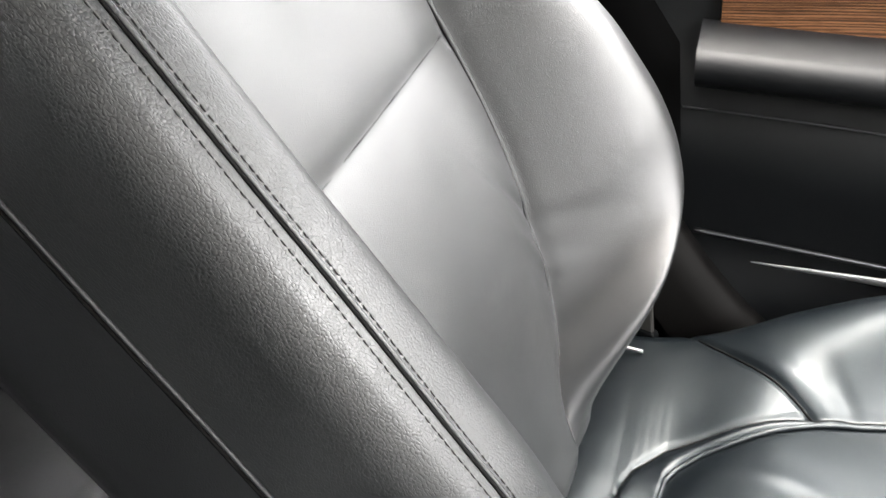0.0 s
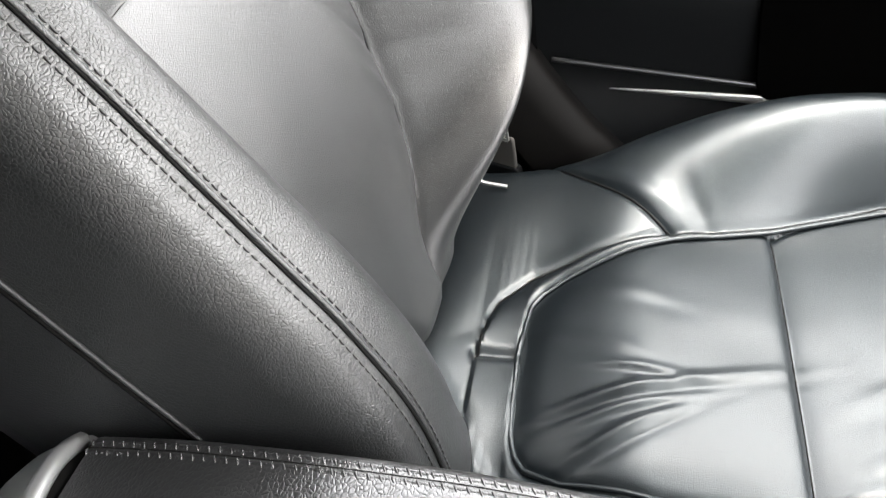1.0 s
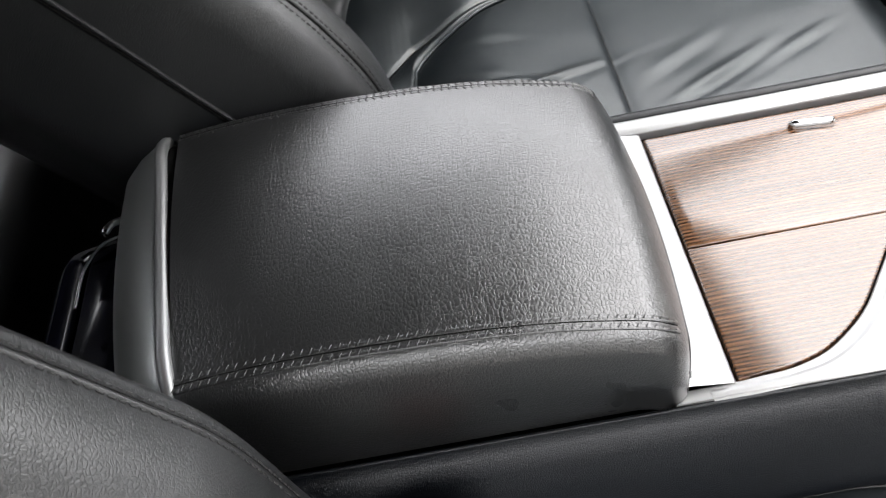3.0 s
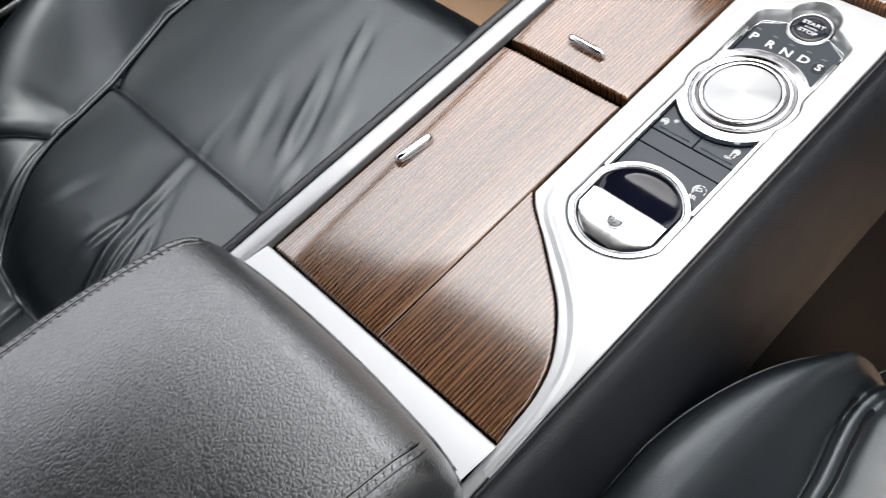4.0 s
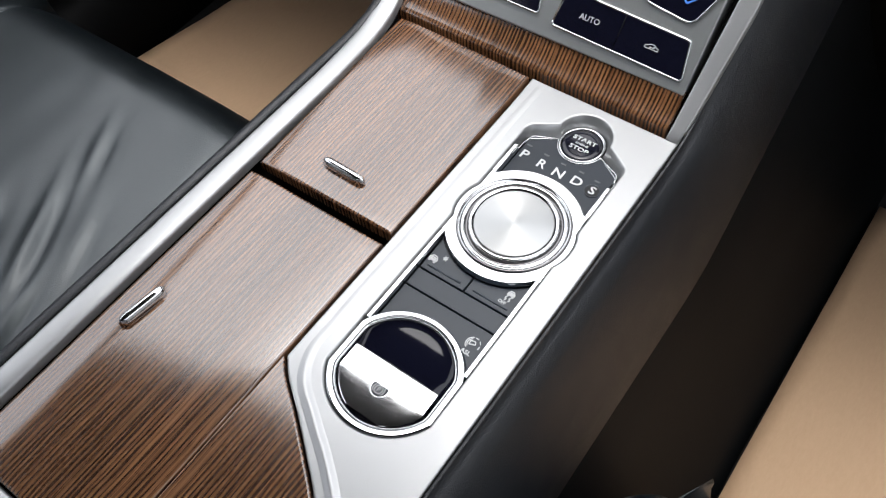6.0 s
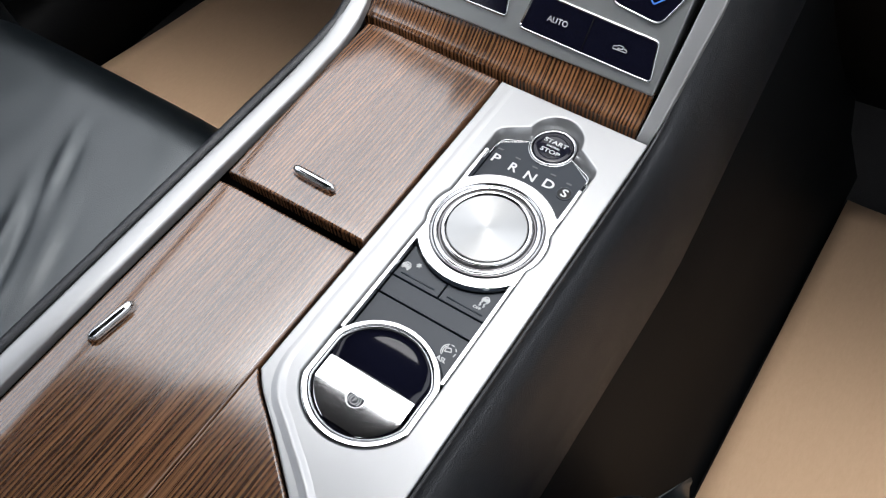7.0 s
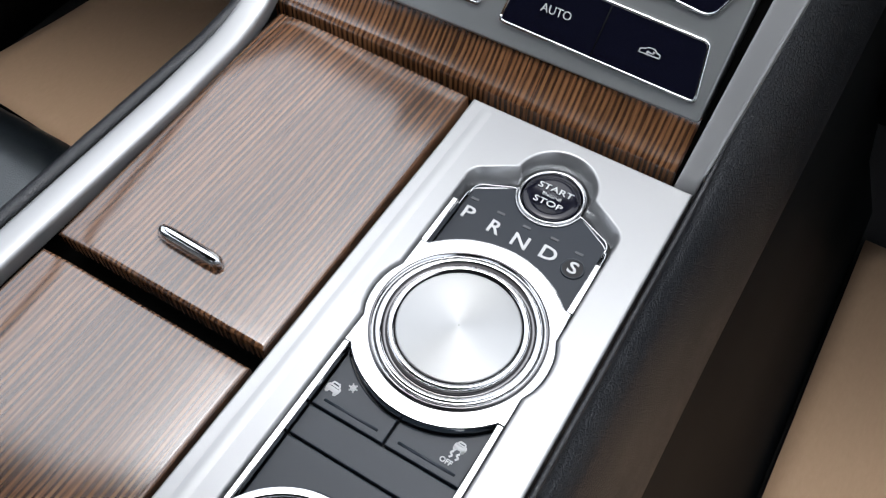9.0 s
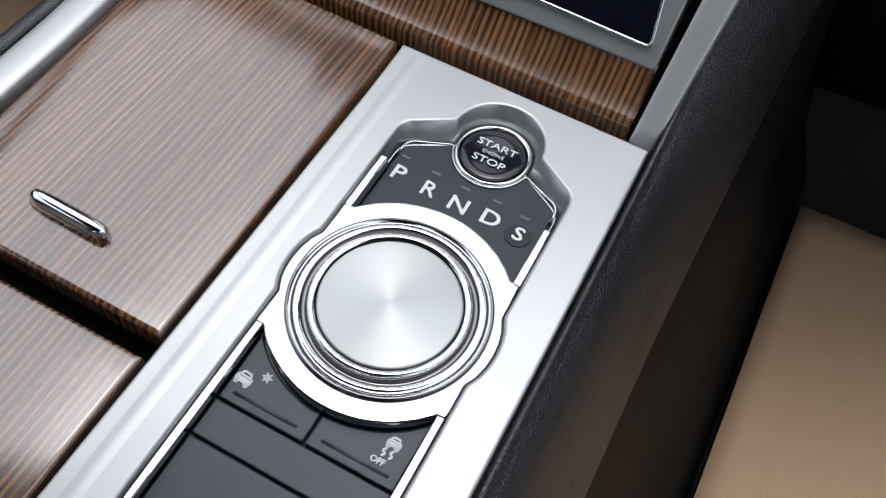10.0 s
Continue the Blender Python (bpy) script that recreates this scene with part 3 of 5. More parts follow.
# soft ridge along the plate's border with the veneer, stronger on the curve
ridge_keys = [(-0.0590, 0.128), (-0.0590, 0.05), (-0.0590, -0.04), (-0.0588, -0.115), (-0.0575, -0.140), (-0.050, -0.155), (-0.028, -0.172), (-0.002, -0.190), (0.019, -0.208), (0.0335, -0.227), (0.043, -0.247), (0.0475, -0.270), (0.0492, -0.300), (0.0494, -0.326)]
ridge = [Vector(q) for q in smooth_line([(x, y, 0) for x, y in ridge_keys], 90)]
ridge_rows = []
for i, q in enumerate(ridge):
    d = (ridge[min(i + 1, 89)] - ridge[max(i - 1, 0)]).normalized()
    across = Vector((-d.y, d.x, 0))
    h = 0.0006 + 0.0011 * ease((-0.125 - q.y) / 0.04) * (1 - 0.6 * ease((-0.25 - q.y) / 0.05))
    wide = 0.0075 - 0.0022 * ease((-0.20 - q.y) / 0.05)
    ridge_rows.append([q + across * (wide * u) + Vector((0, 0, ZP - 0.0002 + h * (math.exp(-(u / 0.42) ** 2) - math.exp(-(1 / 0.42) ** 2)))) for u in np.linspace(-1, 1, 17)])
part("ridge", sheet(ridge_rows), SILVER, plate)

# leaning wall of the recess
recess = sheet([[(x, y, z) for x, y in frame_line(g, k)] for g, k, z in ((0.0007, 0.0, ZP - 0.0006), (0.0003, 0.06, ZP - 0.0014), (0.0001, 0.5, ZP - 0.0050), (0.0, 1.0, low - 0.0005))], None, True)
part("recess_wall", recess, RECESS_SILVER, console, "leaning satin wall of the selector recess")
part("selector_bed", ring_plate(frame_line(0.0004), [well_line(0.0005)], low - 0.003, low, 0.0003), SATIN_BLACK, console, "dark bed of the selector", smooth=False)

# keypad with the gear letters
kw = 0.0357
SX, SY, SR = KX, 0.1000, 0.0166   # the start button
notch = math.degrees(math.asin(0.0035 / SR))
key_line = [(KX + kw, 0.0436), (KX + kw, 0.0805)] + arc(KX + kw - 0.0055, 0.0850, 0.0055, 5, 62, 4) + [(KX + 0.0185, 0.0962)]
key_line += arc(SX, SY, SR + 0.0010, -notch, -180 + notch, 19)
key_line += [(KX - 0.0185, 0.0962)] + arc(KX - kw + 0.0055, 0.0850, 0.0055, 118, 175, 4) + [(KX - kw, 0.0805), (KX - kw, 0.0436)]
key_arc = arc(KX, KY, 0.0482, 180 - 42.5, 42.5, 23)
key_line += key_arc
keypad = edge_smooth(part("keypad", slab(key_line, low - 0.001, ZK, 0.0005), KEYPAD, console, "matt dark grey gear display"), 50)
kz = ZK + 0.0002
for ch, x, y in (("P", -0.0372, 0.0712), ("R", -0.0220, 0.0700), ("N", -0.0074, 0.0690), ("D", 0.0072, 0.0696), ("S", 0.0207, 0.0680)):
    if ch == "S":
        part("letter_disc", lathe([(0.0050, kz + 0.0002), (0.0001, kz + 0.0002)], x, y, 28), SATIN_BLACK, keypad)
        part("letter_ring", lathe([(0.0058, kz - 0.0004), (0.0057, kz + 0.0004), (0.0053, kz + 0.0006), (0.0049, kz + 0.0002)], x, y, 28), BUTTON, keypad)
    wide = Matrix.Diagonal((1.16 if ch != "R" else 1.05, 1.0, 1.0, 1.0))
    part("letter", text_mesh(ch, 0.0106 if ch != "S" else 0.0092, pose(x, y, kz + (0.0004 if ch == "S" else 0)) @ wide, 0.0002, 0.00012), PRINT, keypad, smooth=False)
    part("indicator", strokes([[(-0.0020, 0), (0.0020, 0)]], 0.0014, pose(x - 0.0012, y + 0.0092, kz)), FAINT, keypad, smooth=False)

# buttons below the selector
def key(name, outline, lab=""):
    return edge_smooth(part(name, slab(outline, low - 0.001, ZB, 0.0007), BUTTON, console, lab), 50)


bw = 0.0355
gap = 0.0005
cut = arc(KX, KY, 0.0479, 221.5, 270 - 0.6, 14)
left_key = [(KX - bw, -0.0485), (KX - gap, -0.0485)] + list(reversed(cut)) + [(KX - bw, -0.0195)]
snow_button = key("button", left_key, "dark grey winter mode button")
right_key = [(2 * KX - x, y) for x, y in reversed(left_key)]
trac_button = key("button", right_key, "dark grey traction control button")
blank = key("blank_strip", [(KX - bw, -0.0637), (KX + bw, -0.0637), (KX + bw, -0.0495), (KX - bw, -0.0495)], "blank dark grey strip")
cut2 = arc(BX, WY, 0.0432, 35.5, 144.5, 24)
asl_button = key("button", [(KX - bw, -0.0647), (KX - bw, -0.0950)] + list(reversed(cut2)) + [(KX + bw, -0.0950), (KX + bw, -0.0647)], "dark grey speed limiter button")
bz = ZB + 0.0002
part("lower_lip", tube([(KX - bw + 0.004, -0.0448, bz - 0.0006), (KX - 0.005, -0.0448, bz - 0.0006)], 0.0009, 6), BUTTON, snow_button)
part("lower_lip", tube([(KX + bw - 0.004, -0.0448, bz - 0.0006), (KX + 0.005, -0.0448, bz - 0.0006)], 0.0009, 6), BUTTON, trac_button)

CAR = [[(-3, -1.6), (-3, 0.6), (-2.2, 0.9), (-1.5, 2.4), (1.5, 2.4), (2.2, 0.9), (3, 0.6), (3, -1.6), (-3, -1.6)], [(-2.2, 0.9), (2.2, 0.9)], [(-2.8, -0.2), (2.8, -0.2)], [(-2.8, -1.0), (2.8, -1.0)], [(-2.6, -1.6), (-2.6, -2.8), (-1.6, -2.8), (-1.6, -1.6)], [(2.6, -1.6), (2.6, -2.8), (1.6, -2.8), (1.6, -1.6)]]


def scaled(lines, s):
    return [[(x * s, y * s) for x, y in q] for q in lines]


flake = [[(math.cos(a) * 2, math.sin(a) * 2), (-math.cos(a) * 2, -math.sin(a) * 2)] for a in (0.0, 1.047, 2.094)] + [arc(0, 0, 1.2, 0, 360, 7)]
part("icon", strokes(scaled(CAR, 0.00098), 0.00075, pose(-0.0378, -0.0385, bz, 0, 0, -4)), PRINT, snow_button, smooth=False)
part("icon", strokes(scaled(flake, 0.00105), 0.0005, pose(-0.0308, -0.0345, bz)), PRINT, snow_button, smooth=False)
part("icon", strokes(scaled(CAR, 0.00080), 0.00070, pose(0.0210, -0.0335, bz)), PRINT, trac_button, smooth=False)
skid = [[(-1.4, 0), (-2.4, -1.2), (-1.0, -2.2), (-2.0, -3.4)], [(1.6, 0), (0.6, -1.2), (2.0, -2.2), (1.0, -3.4)]]
part("icon", strokes(scaled(skid, 0.00095), 0.0008, pose(0.0208, -0.0362, bz)), PRINT, trac_button, smooth=False)
part("lettering", text_mesh("OFF", 0.0032, pose(0.0188, -0.0416, bz), 0.0002, 0.00006), PRINT, trac_button, smooth=False)
dash = [arc(0, 0, 4, a, a + 28, 4) for a in (-20, 25, 70)] + [arc(0, 0, 4, 110, 235, 10), arc(0, 0, 3.1, 120, 225, 8), [(-1.8, -1.0), (-2.0, 1.2), (0.4, 2.0), (1.6, 0.2), (-1.8, -1.0)]]
part("icon", strokes(scaled(dash, 0.00120), 0.0006, pose(0.0208, -0.0770, bz)), PRINT, asl_button, smooth=False)
part("lettering", text_mesh("ASL", 0.0044, pose(0.0200, -0.0840, bz), 0.0002, 0.00006), PRINT, asl_button, smooth=False)

# chrome frame in one piece: flanks, dish round the knob, ring round the brake
outer = frame_line(-0.0002)
flank_pts = [(KX + hw - 0.0002, -0.0188)] + [(x, y) for x, y in outer if x > KX and -0.010 < y < 0.030] + [(KX + hw - 0.0002, 0.0425)]
frame_bm = ring_plate(flank_pts + arc(KX, KY, 0.0474, 42.5, 137.5, 31) + [(2 * KX - x, y) for x, y in reversed(flank_pts)] + arc(KX, KY, 0.0471, 220.0, 320.0, 31), [arc(KX, KY, 0.0388, 0, 360, 97)[:-1]], low - 0.001, ZF, 0.0008)
for sg in (-1, 1):
    a, b = KX + sg * (bw + 0.0006), KX + sg * (hw - 0.0002)
    slab([(a, -0.1000), (b, -0.1000), (b, -0.0188), (a, -0.0188)], low - 0.001, ZF - 0.0001, 0.0007, 3, frame_bm)
    slab([(a, 0.0425), (b, 0.0425), (b, 0.0720), (a, 0.0720)], low - 0.001, ZF - 0.0001, 0.0007, 3, frame_bm)
edge_smooth(part("selector_frame", frame_bm, CHROME, console, "bright chrome frame round display, knob and buttons"), 40)
ring_out = [(BX + math.copysign(min(abs(x), hw - 0.0002), x), WY + y) for x, y in arc(0, 0, 0.0425, 0, 360, 97)[:-1]]
edge_smooth(part("brake_ring", ring_plate(ring_out, [well_line(0.0012)], low - 0.001, ZF, 0.0009), CHROME, console, "broad chrome ring round the parking brake"), 40)
part("bezel", tube([(x, y, ZK + 0.0002) for x, y in inset(key_line, -0.0003)[1:-len(key_arc) - 1]], 0.0006, 6), DARK_CHROME, console, "thin chrome bezel")
rim_pts = frame_line(-0.0011, 0.95)
rim_far = [q for q in rim_pts if q[1] > 0.062]
part("bezel", tube([(x, y, low + 0.0012) for x, y in rim_far], 0.0006, 6), DARK_CHROME, console, "thin chrome bezel")

# rotary selector: ring, groove and turned cap
knob = part("selector_knob", lathe([(0.0310, ZF + 0.0004), (0.0309, ZF + 0.0012), (0.0304, ZF + 0.0020), (0.0297, ZF + 0.0023), (0.0288, ZF + 0.0022), (0.0281, ZF + 0.0016)], KX, KY, 96), CHROME, console, "polished chrome rotary gear selector")
# dark reflections and groove shade are put into these ring colours
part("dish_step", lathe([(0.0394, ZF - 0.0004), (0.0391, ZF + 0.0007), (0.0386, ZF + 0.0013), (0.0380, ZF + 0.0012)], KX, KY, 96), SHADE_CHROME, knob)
part("dish_ring", lathe([(0.0380, ZF + 0.0012), (0.0373, ZF + 0.0006), (0.0367, ZF - 0.0004), (0.0364, ZF - 0.0008), (0.0361, ZF + 0.0002), (0.0355, ZF + 0.0009), (0.0345, ZF + 0.0009), (0.0337, ZF + 0.0004)], KX, KY, 96), CHROME, knob, "stepped chrome ring")
part("ring_groove", lathe([(0.0368, ZF - 0.0001), (0.0365, ZF - 0.0003), (0.0362, ZF + 0.0000)], KX, KY, 96), SATIN_BLACK, knob)
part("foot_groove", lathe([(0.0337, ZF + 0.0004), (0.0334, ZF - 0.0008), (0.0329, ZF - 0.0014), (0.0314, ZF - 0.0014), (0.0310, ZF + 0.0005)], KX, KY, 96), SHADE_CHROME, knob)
part("knob_groove", lathe([(0.0281, ZF + 0.0017), (0.0279, ZF + 0.0006), (0.0273, ZF + 0.0006), (0.0271, ZF + 0.0013)], KX, KY, 96), SATIN_BLACK, knob)
top_bm = lathe([(0.0274, 0.0), (0.0271, 0.0004), (0.0265, 0.0005), (0.0160, 0.00055), (0.0080, 0.0006), (0.0002, 0.0006)], 0, 0, 96)
top = part("knob_top", top_bm, SPUN, knob, "spun aluminium knob face")
top.location = Vector((KX, KY, ZF + 0.0012))

# start button
start = part("start_button", lathe([(0.0142, low), (0.0142, ZK + 0.0010), (0.0136, ZK + 0.0016), (0.0100, ZK + 0.0010), (0.0001, ZK + 0.0006)], SX, SY, 48), GLOSS, console, "black round start button")
part("button_ring", lathe([(SR + 0.0002, low - 0.001), (SR, ZK + 0.0008), (SR - 0.0006, ZK + 0.0016), (SR - 0.0012, ZK + 0.0014), (SR - 0.0017, ZK + 0.0004), (SR - 0.0019, low)], SX, SY, 48), CHROME, start, "chrome ring")
for word, size, dy, wide in (("START", 0.0050, 0.0045, 1.28), ("ENGINE", 0.0026, 0.0000, 1.12), ("STOP", 0.0050, -0.0045, 1.28)):
    part("lettering", text_mesh(word, size, pose(SX, SY + dy, ZK + 0.0013) @ Matrix.Diagonal((wide, 1, 1, 1)), 0.0002, 0.00004 if size > 0.004 else 0.0), PRINT, start, smooth=False)

# parking brake
brake = part("parking_brake", sheet([[(x, y, z) for x, y in well_line(g)] for g, z in ((0.0011, low), (0.0010, ZF - 0.0012), (0.0006, ZF - 0.0004), (0.0001, ZF - 0.0003), (-0.0006, ZF - 0.0010), (-0.0009, ZF - 0.0030))], None, True), DARK_CHROME, console, "chrome-rimmed electric parking brake switch")
well_rows = []
for k in (1.0, 0.97, 0.85, 0.6, 0.3, 0.01):
    well_rows.append([(x, y, ZF - 0.0022 - (0.0 if k == 1.0 else 0.0008) - 0.0100 * ease((WY + 0.030 - y) / 0.040) * (1 - k ** 8)) for x, y in well_line(-0.0006, k)])
part("well", sheet(well_rows, None, True), GLOSS, brake, "gloss black dished well")
CHORD = -0.1182
sw_rows = []
for w in np.linspace(0, 1, 27):
    y = CHORD - 0.0350 * (1 - (1 - w) ** 1.15)
    half_x = min(0.0318, math.sqrt(max(0.0, 0.0352 ** 2 - (y - WY) ** 2)) * 0.985 + 0.0002)
    z = ZF + 0.0004 - 0.0032 * max(0.0, (CHORD - 0.012 - y) / 0.023) ** 1.8
    if w == 0:
        z -= 0.0006
    sw_rows.append([(BX + half_x * u, y, z - (0.0022 if abs(u) > 0.995 else 0.0005 * max(0.0, abs(u) - 0.9) / 0.1)) for u in (-1.0, -0.99, -0.97, -0.93, -0.8, -0.6, -0.4, -0.2, 0, 0.2, 0.4, 0.6, 0.8, 0.93, 0.97, 0.99, 1.0)])
sw_rows.insert(0, [(x, y, z - 0.005) for x, y, z in sw_rows[0]])
sw_rows.append([(x, y - 0.0002, z - 0.004) for x, y, z in sw_rows[-1]])
switch = edge_smooth(part("switch", sheet(sw_rows), RUBBED_CHROME, brake, "polished chrome half-round switch"), 40)
PY = -0.1362
win = arc(BX, PY + 0.0016, 0.0058, 180, 360, 14) + [(BX + 0.0052, PY + 0.0034), (BX - 0.0052, PY + 0.0034)]
pz = ZF + 0.0007
part("window_rim", slab(inset(win, -0.0010), low - 0.001, pz, 0.0006), CHROME, brake, "bright window rim")
part("window", slab(win, pz - 0.002, pz + 0.0004, 0.0004), KEYPAD, brake, "small dark window")
part("letter", text_mesh("P", 0.0042, pose(BX, PY + 0.0002, pz + 0.0006), 0.0001), PRINT, brake, smooth=False)
part("icon", strokes([arc(0, 0, 0.0027, 0, 360, 20), arc(0, 0, 0.0040, 140, 220, 8), arc(0, 0, 0.0040, -40, 40, 8)], 0.0004, pose(BX, PY + 0.0002, pz + 0.0006)), PRINT, brake, smooth=False)

# armrest: padded lid with twin-stitched seams
AX0, AX1, AY0, AY1 = -0.186, 0.036, -0.662, -0.338
ARM_TOP = [(-0.76, 0.531), (-0.68, 0.543), (-0.64, 0.5495), (-0.58, 0.5515), (-0.51, 0.5500), (-0.45, 0.5460), (-0.39, 0.5340), (-0.36, 0.5240), (-0.34, 0.516), (-0.28, 0.494)]


def arm_profile(y):
    """Half-section across the lid, from the left foot over the top to the right foot."""
    drop = 0.0
    e = (AY1 - y)
    if e < 0.030:
        drop = 0.030 - math.sqrt(max(0.0, 0.030 ** 2 - (0.030 - e) ** 2))
    top = sum(lerp(y + 0.011 * k, ARM_TOP) for k in range(-4, 5)) / 9 - drop
    pts = []
    c, h = (AX0 + AX1) / 2, (AX1 - AX0) / 2
    for w in np.linspace(-1, 1, 49):
        x = c + h * w
        crown = 0.0105 * (1 - w * w)
        pts.append((x, y, top + crown))
    side = []
    for t in np.linspace(0, 1, 9):
        ang = t * 1.25
        side.append((0.018 * math.sin(ang) * 0.9, -0.020 * (1 - math.cos(ang)) * 1.15))
    foot = [(0.0185, -0.040), (0.0195, -0.070), (0.0185, Z0 + 0.012 - top), (0.0165, Z0 + 0.002 - top)]
    right = [(AX1 + a, y, top + max(b, Z0 + 0.0015 - top)) for a, b in side[1:] + foot]
    left = [(AX0 - a, y, top + max(b, Z0 + 0.0015 - top)) for a, b in side[1:] + foot]
    return list(reversed(left)) + pts + right


ys = list(np.linspace(AY0, AY1 - 0.032, 60)) + [AY1 - 0.030 * (1 - math.sin(t)) for t in np.linspace(0.03, math.pi / 2, 14)]
arm_rows = [arm_profile(y) for y in ys]
def skew(x, y):
    """The rear edge runs slightly aslant, and the front edge bows forward."""
    y += 0.004 * max(0.0, 1 - ((x - (AX0 + AX1) / 2) / 0.125) ** 2) * ease((y + 0.42) / 0.08)
    return y + 0.018 * (x - AX0) / 0.22 * ease((-0.50 - y) / 0.16)


arm_rows = [[(x, skew(x, y), z) for x, y, z in row] for row in arm_rows]
corner_rows = []
for row, y in zip(arm_rows, ys):
    e = AY1 - y
    k = 0.0
    if e < 0.022:
        k = (0.022 - math.sqrt(max(0.0, 0.022 ** 2 - (0.022 - e) ** 2))) * 0.75
    cx = (AX0 + AX1) / 2
    out = []
    for x, yy, z in row:
        f = 1 - k / 0.125
        out.append((cx + (x - cx) * f, yy, z))
    corner_rows.append(out)
arm_bm = sheet(corner_rows + [[(x, y + 0.002, min(z, 0.50)) for x, y, z in corner_rows[-1]], [(x, y + 0.001, Z0 + 0.001) for x, y, z in corner_rows[-1]]])
armrest = part("armrest", arm_bm, ARM_LEATHER, console, "padded black leather armrest lid with twin stitching")


for side, idx in ((1, 60), (-1, 12)):
    seam = [row[idx] for row, y in zip(corner_rows, ys) if y < AY1 - 0.008]
    part("seam", tube([(x, y, z - 0.0002) for x, y, z in seam], 0.0005, 6), SEAM, armrest)
    for off, dz in ((-0.0030 * side, 0.0002), (0.0030 * side, -0.0007)):
        part("welt", tube([(x + off, y, z + dz - 0.0008) for x, y, z in seam], 0.0026, 10, None, 0.50), ARM_LEATHER, armrest)
        part("stitching", stitch_row([(x + off, y, z + dz + 0.0006) for x, y, z in seam], (0, 0, 1), 0.0042, 0.0056, 0.0005, None, 62 * side), THREAD, armrest, "grey twin stitching")

# trim behind the armrest
rear_rows = []


def droop(x):
    return 0.030 * max(0, (abs(x + 0.075) - 0.085) / 0.05) ** 2


for y, z in ((-0.671, 0.44), (-0.671, 0.545), (-0.6725, 0.5505), (-0.675, 0.5525), (-0.680, 0.551), (-0.691, 0.543), (-0.703, 0.530), (-0.713, 0.512), (-0.718, 0.47), (-0.718, 0.40)):
    rear_rows.append([(x, y + 0.026 * (x + 0.186) / 0.22 - 0.012 * (1 - ((x + 0.075) / 0.14) ** 2) * ease((-0.67 - y) / 0.04), z - droop(x)) for x in np.linspace(-0.205, 0.052, 40)])
# black sheet drawn for the shade in the gap behind the armrest
part("trim_gap_shade", sheet([[(x, y + 0.026 * (x + 0.186) / 0.22, z - droop(x) * 1.0) for x in np.linspace(-0.200, 0.048, 30)] for y, z in ((-0.675, 0.548), (-0.655, 0.546), (-0.650, 0.52))]), SEAM, console)
part("rear_trim", sheet(rear_rows), STACK_SILVER, console, "satin grey end trim behind the armrest")
part("trim_edge", tube([(x, -0.6738 + 0.026 * (x + 0.186) / 0.22, 0.5515 - droop(x)) for x in np.linspace(-0.195, 0.045, 30)], 0.0048), SILVER, console, "bright edge of the end trim")
part("rear_body", slab(rounded([(-0.18, -0.80), (0.03, -0.80), (0.045, -0.70), (-0.195, -0.70)], 0.03), 0.0, 0.47, 0.03), GLOSS, console, "gloss black rear end")
clip = [(-0.165, -0.722, 0.478), (-0.150, -0.738, 0.490), (-0.120, -0.748, 0.496), (-0.085, -0.752, 0.492)]
part("vent_edge", tube(smooth_line(clip, 16), 0.0016, 6), DARK_CHROME, console, "thin chrome vent edge")
part("vent_tab", tube(smooth_line([(-0.168, -0.728, 0.492), (-0.160, -0.733, 0.497), (-0.150, -0.737, 0.498)], 8), 0.0034, 8), CHROME, console, "small chrome tab")

# ---- dashboard stack ----
stack = thing("dashboard", (-0.075, 0.30, 0.0), "car dashboard centre stack with veneer apron and silver climate panel", "dashboard")
apron_rows = []
for y, z in ((0.1375, Z0 - 0.010), (0.1380, Z0 + 0.0002), (0.1386, Z0 + 0.0012), (0.1418, Z0 + 0.0030), (0.1459, Z0 + 0.0053), (0.1502, Z0 + 0.0083), (0.1543, Z0 + 0.0120), (0.1577, Z0 + 0.0158), (0.160, Z0 + 0.020)):
    sl = lambda x: 0.0030 * (x - 0.04) / -0.25
    apron_rows.append([(x, y + sl(x), z) for x in np.linspace(-0.2068, 0.0405, 30)])
part("apron", sheet(apron_rows), VENEER, stack, "curved lacquered oak veneer apron")

SL = math.hypot(0.04, 0.055)
ux, uz = 0.04 / SL, 0.055 / SL            # up the face of the climate panel
FACE = Matrix(((1, 0, 0, 0), (0, ux, -uz, 0.1595), (0, uz, ux, 0.4675), (0, 0, 0, 1)))


def face(bm):
    bm.transform(FACE)
    return bm


ph = 0.16
panel_bm = slab(rounded([(-0.206, -0.001), (0.0400, -0.001), (0.0440, ph), (-0.2125, ph)], 0.002), -0.02, 0.0015, 0.0012)
climate = part("climate_panel", face(panel_bm), STACK_SILVER, stack, "satin silver climate control panel")


def climate_button(outline, corner, lab):
    line = rounded(outline, corner, 4)
    ob = part("climate_button", face(slab(line, 0.0, 0.0032, 0.0008)), GLOSS, stack, lab)
    part("button_rim", face(tube([(x, y, 0.0026) for x, y in line + line[:1]], 0.0010, 6)), CHROME, ob, "chrome rim")
    return ob


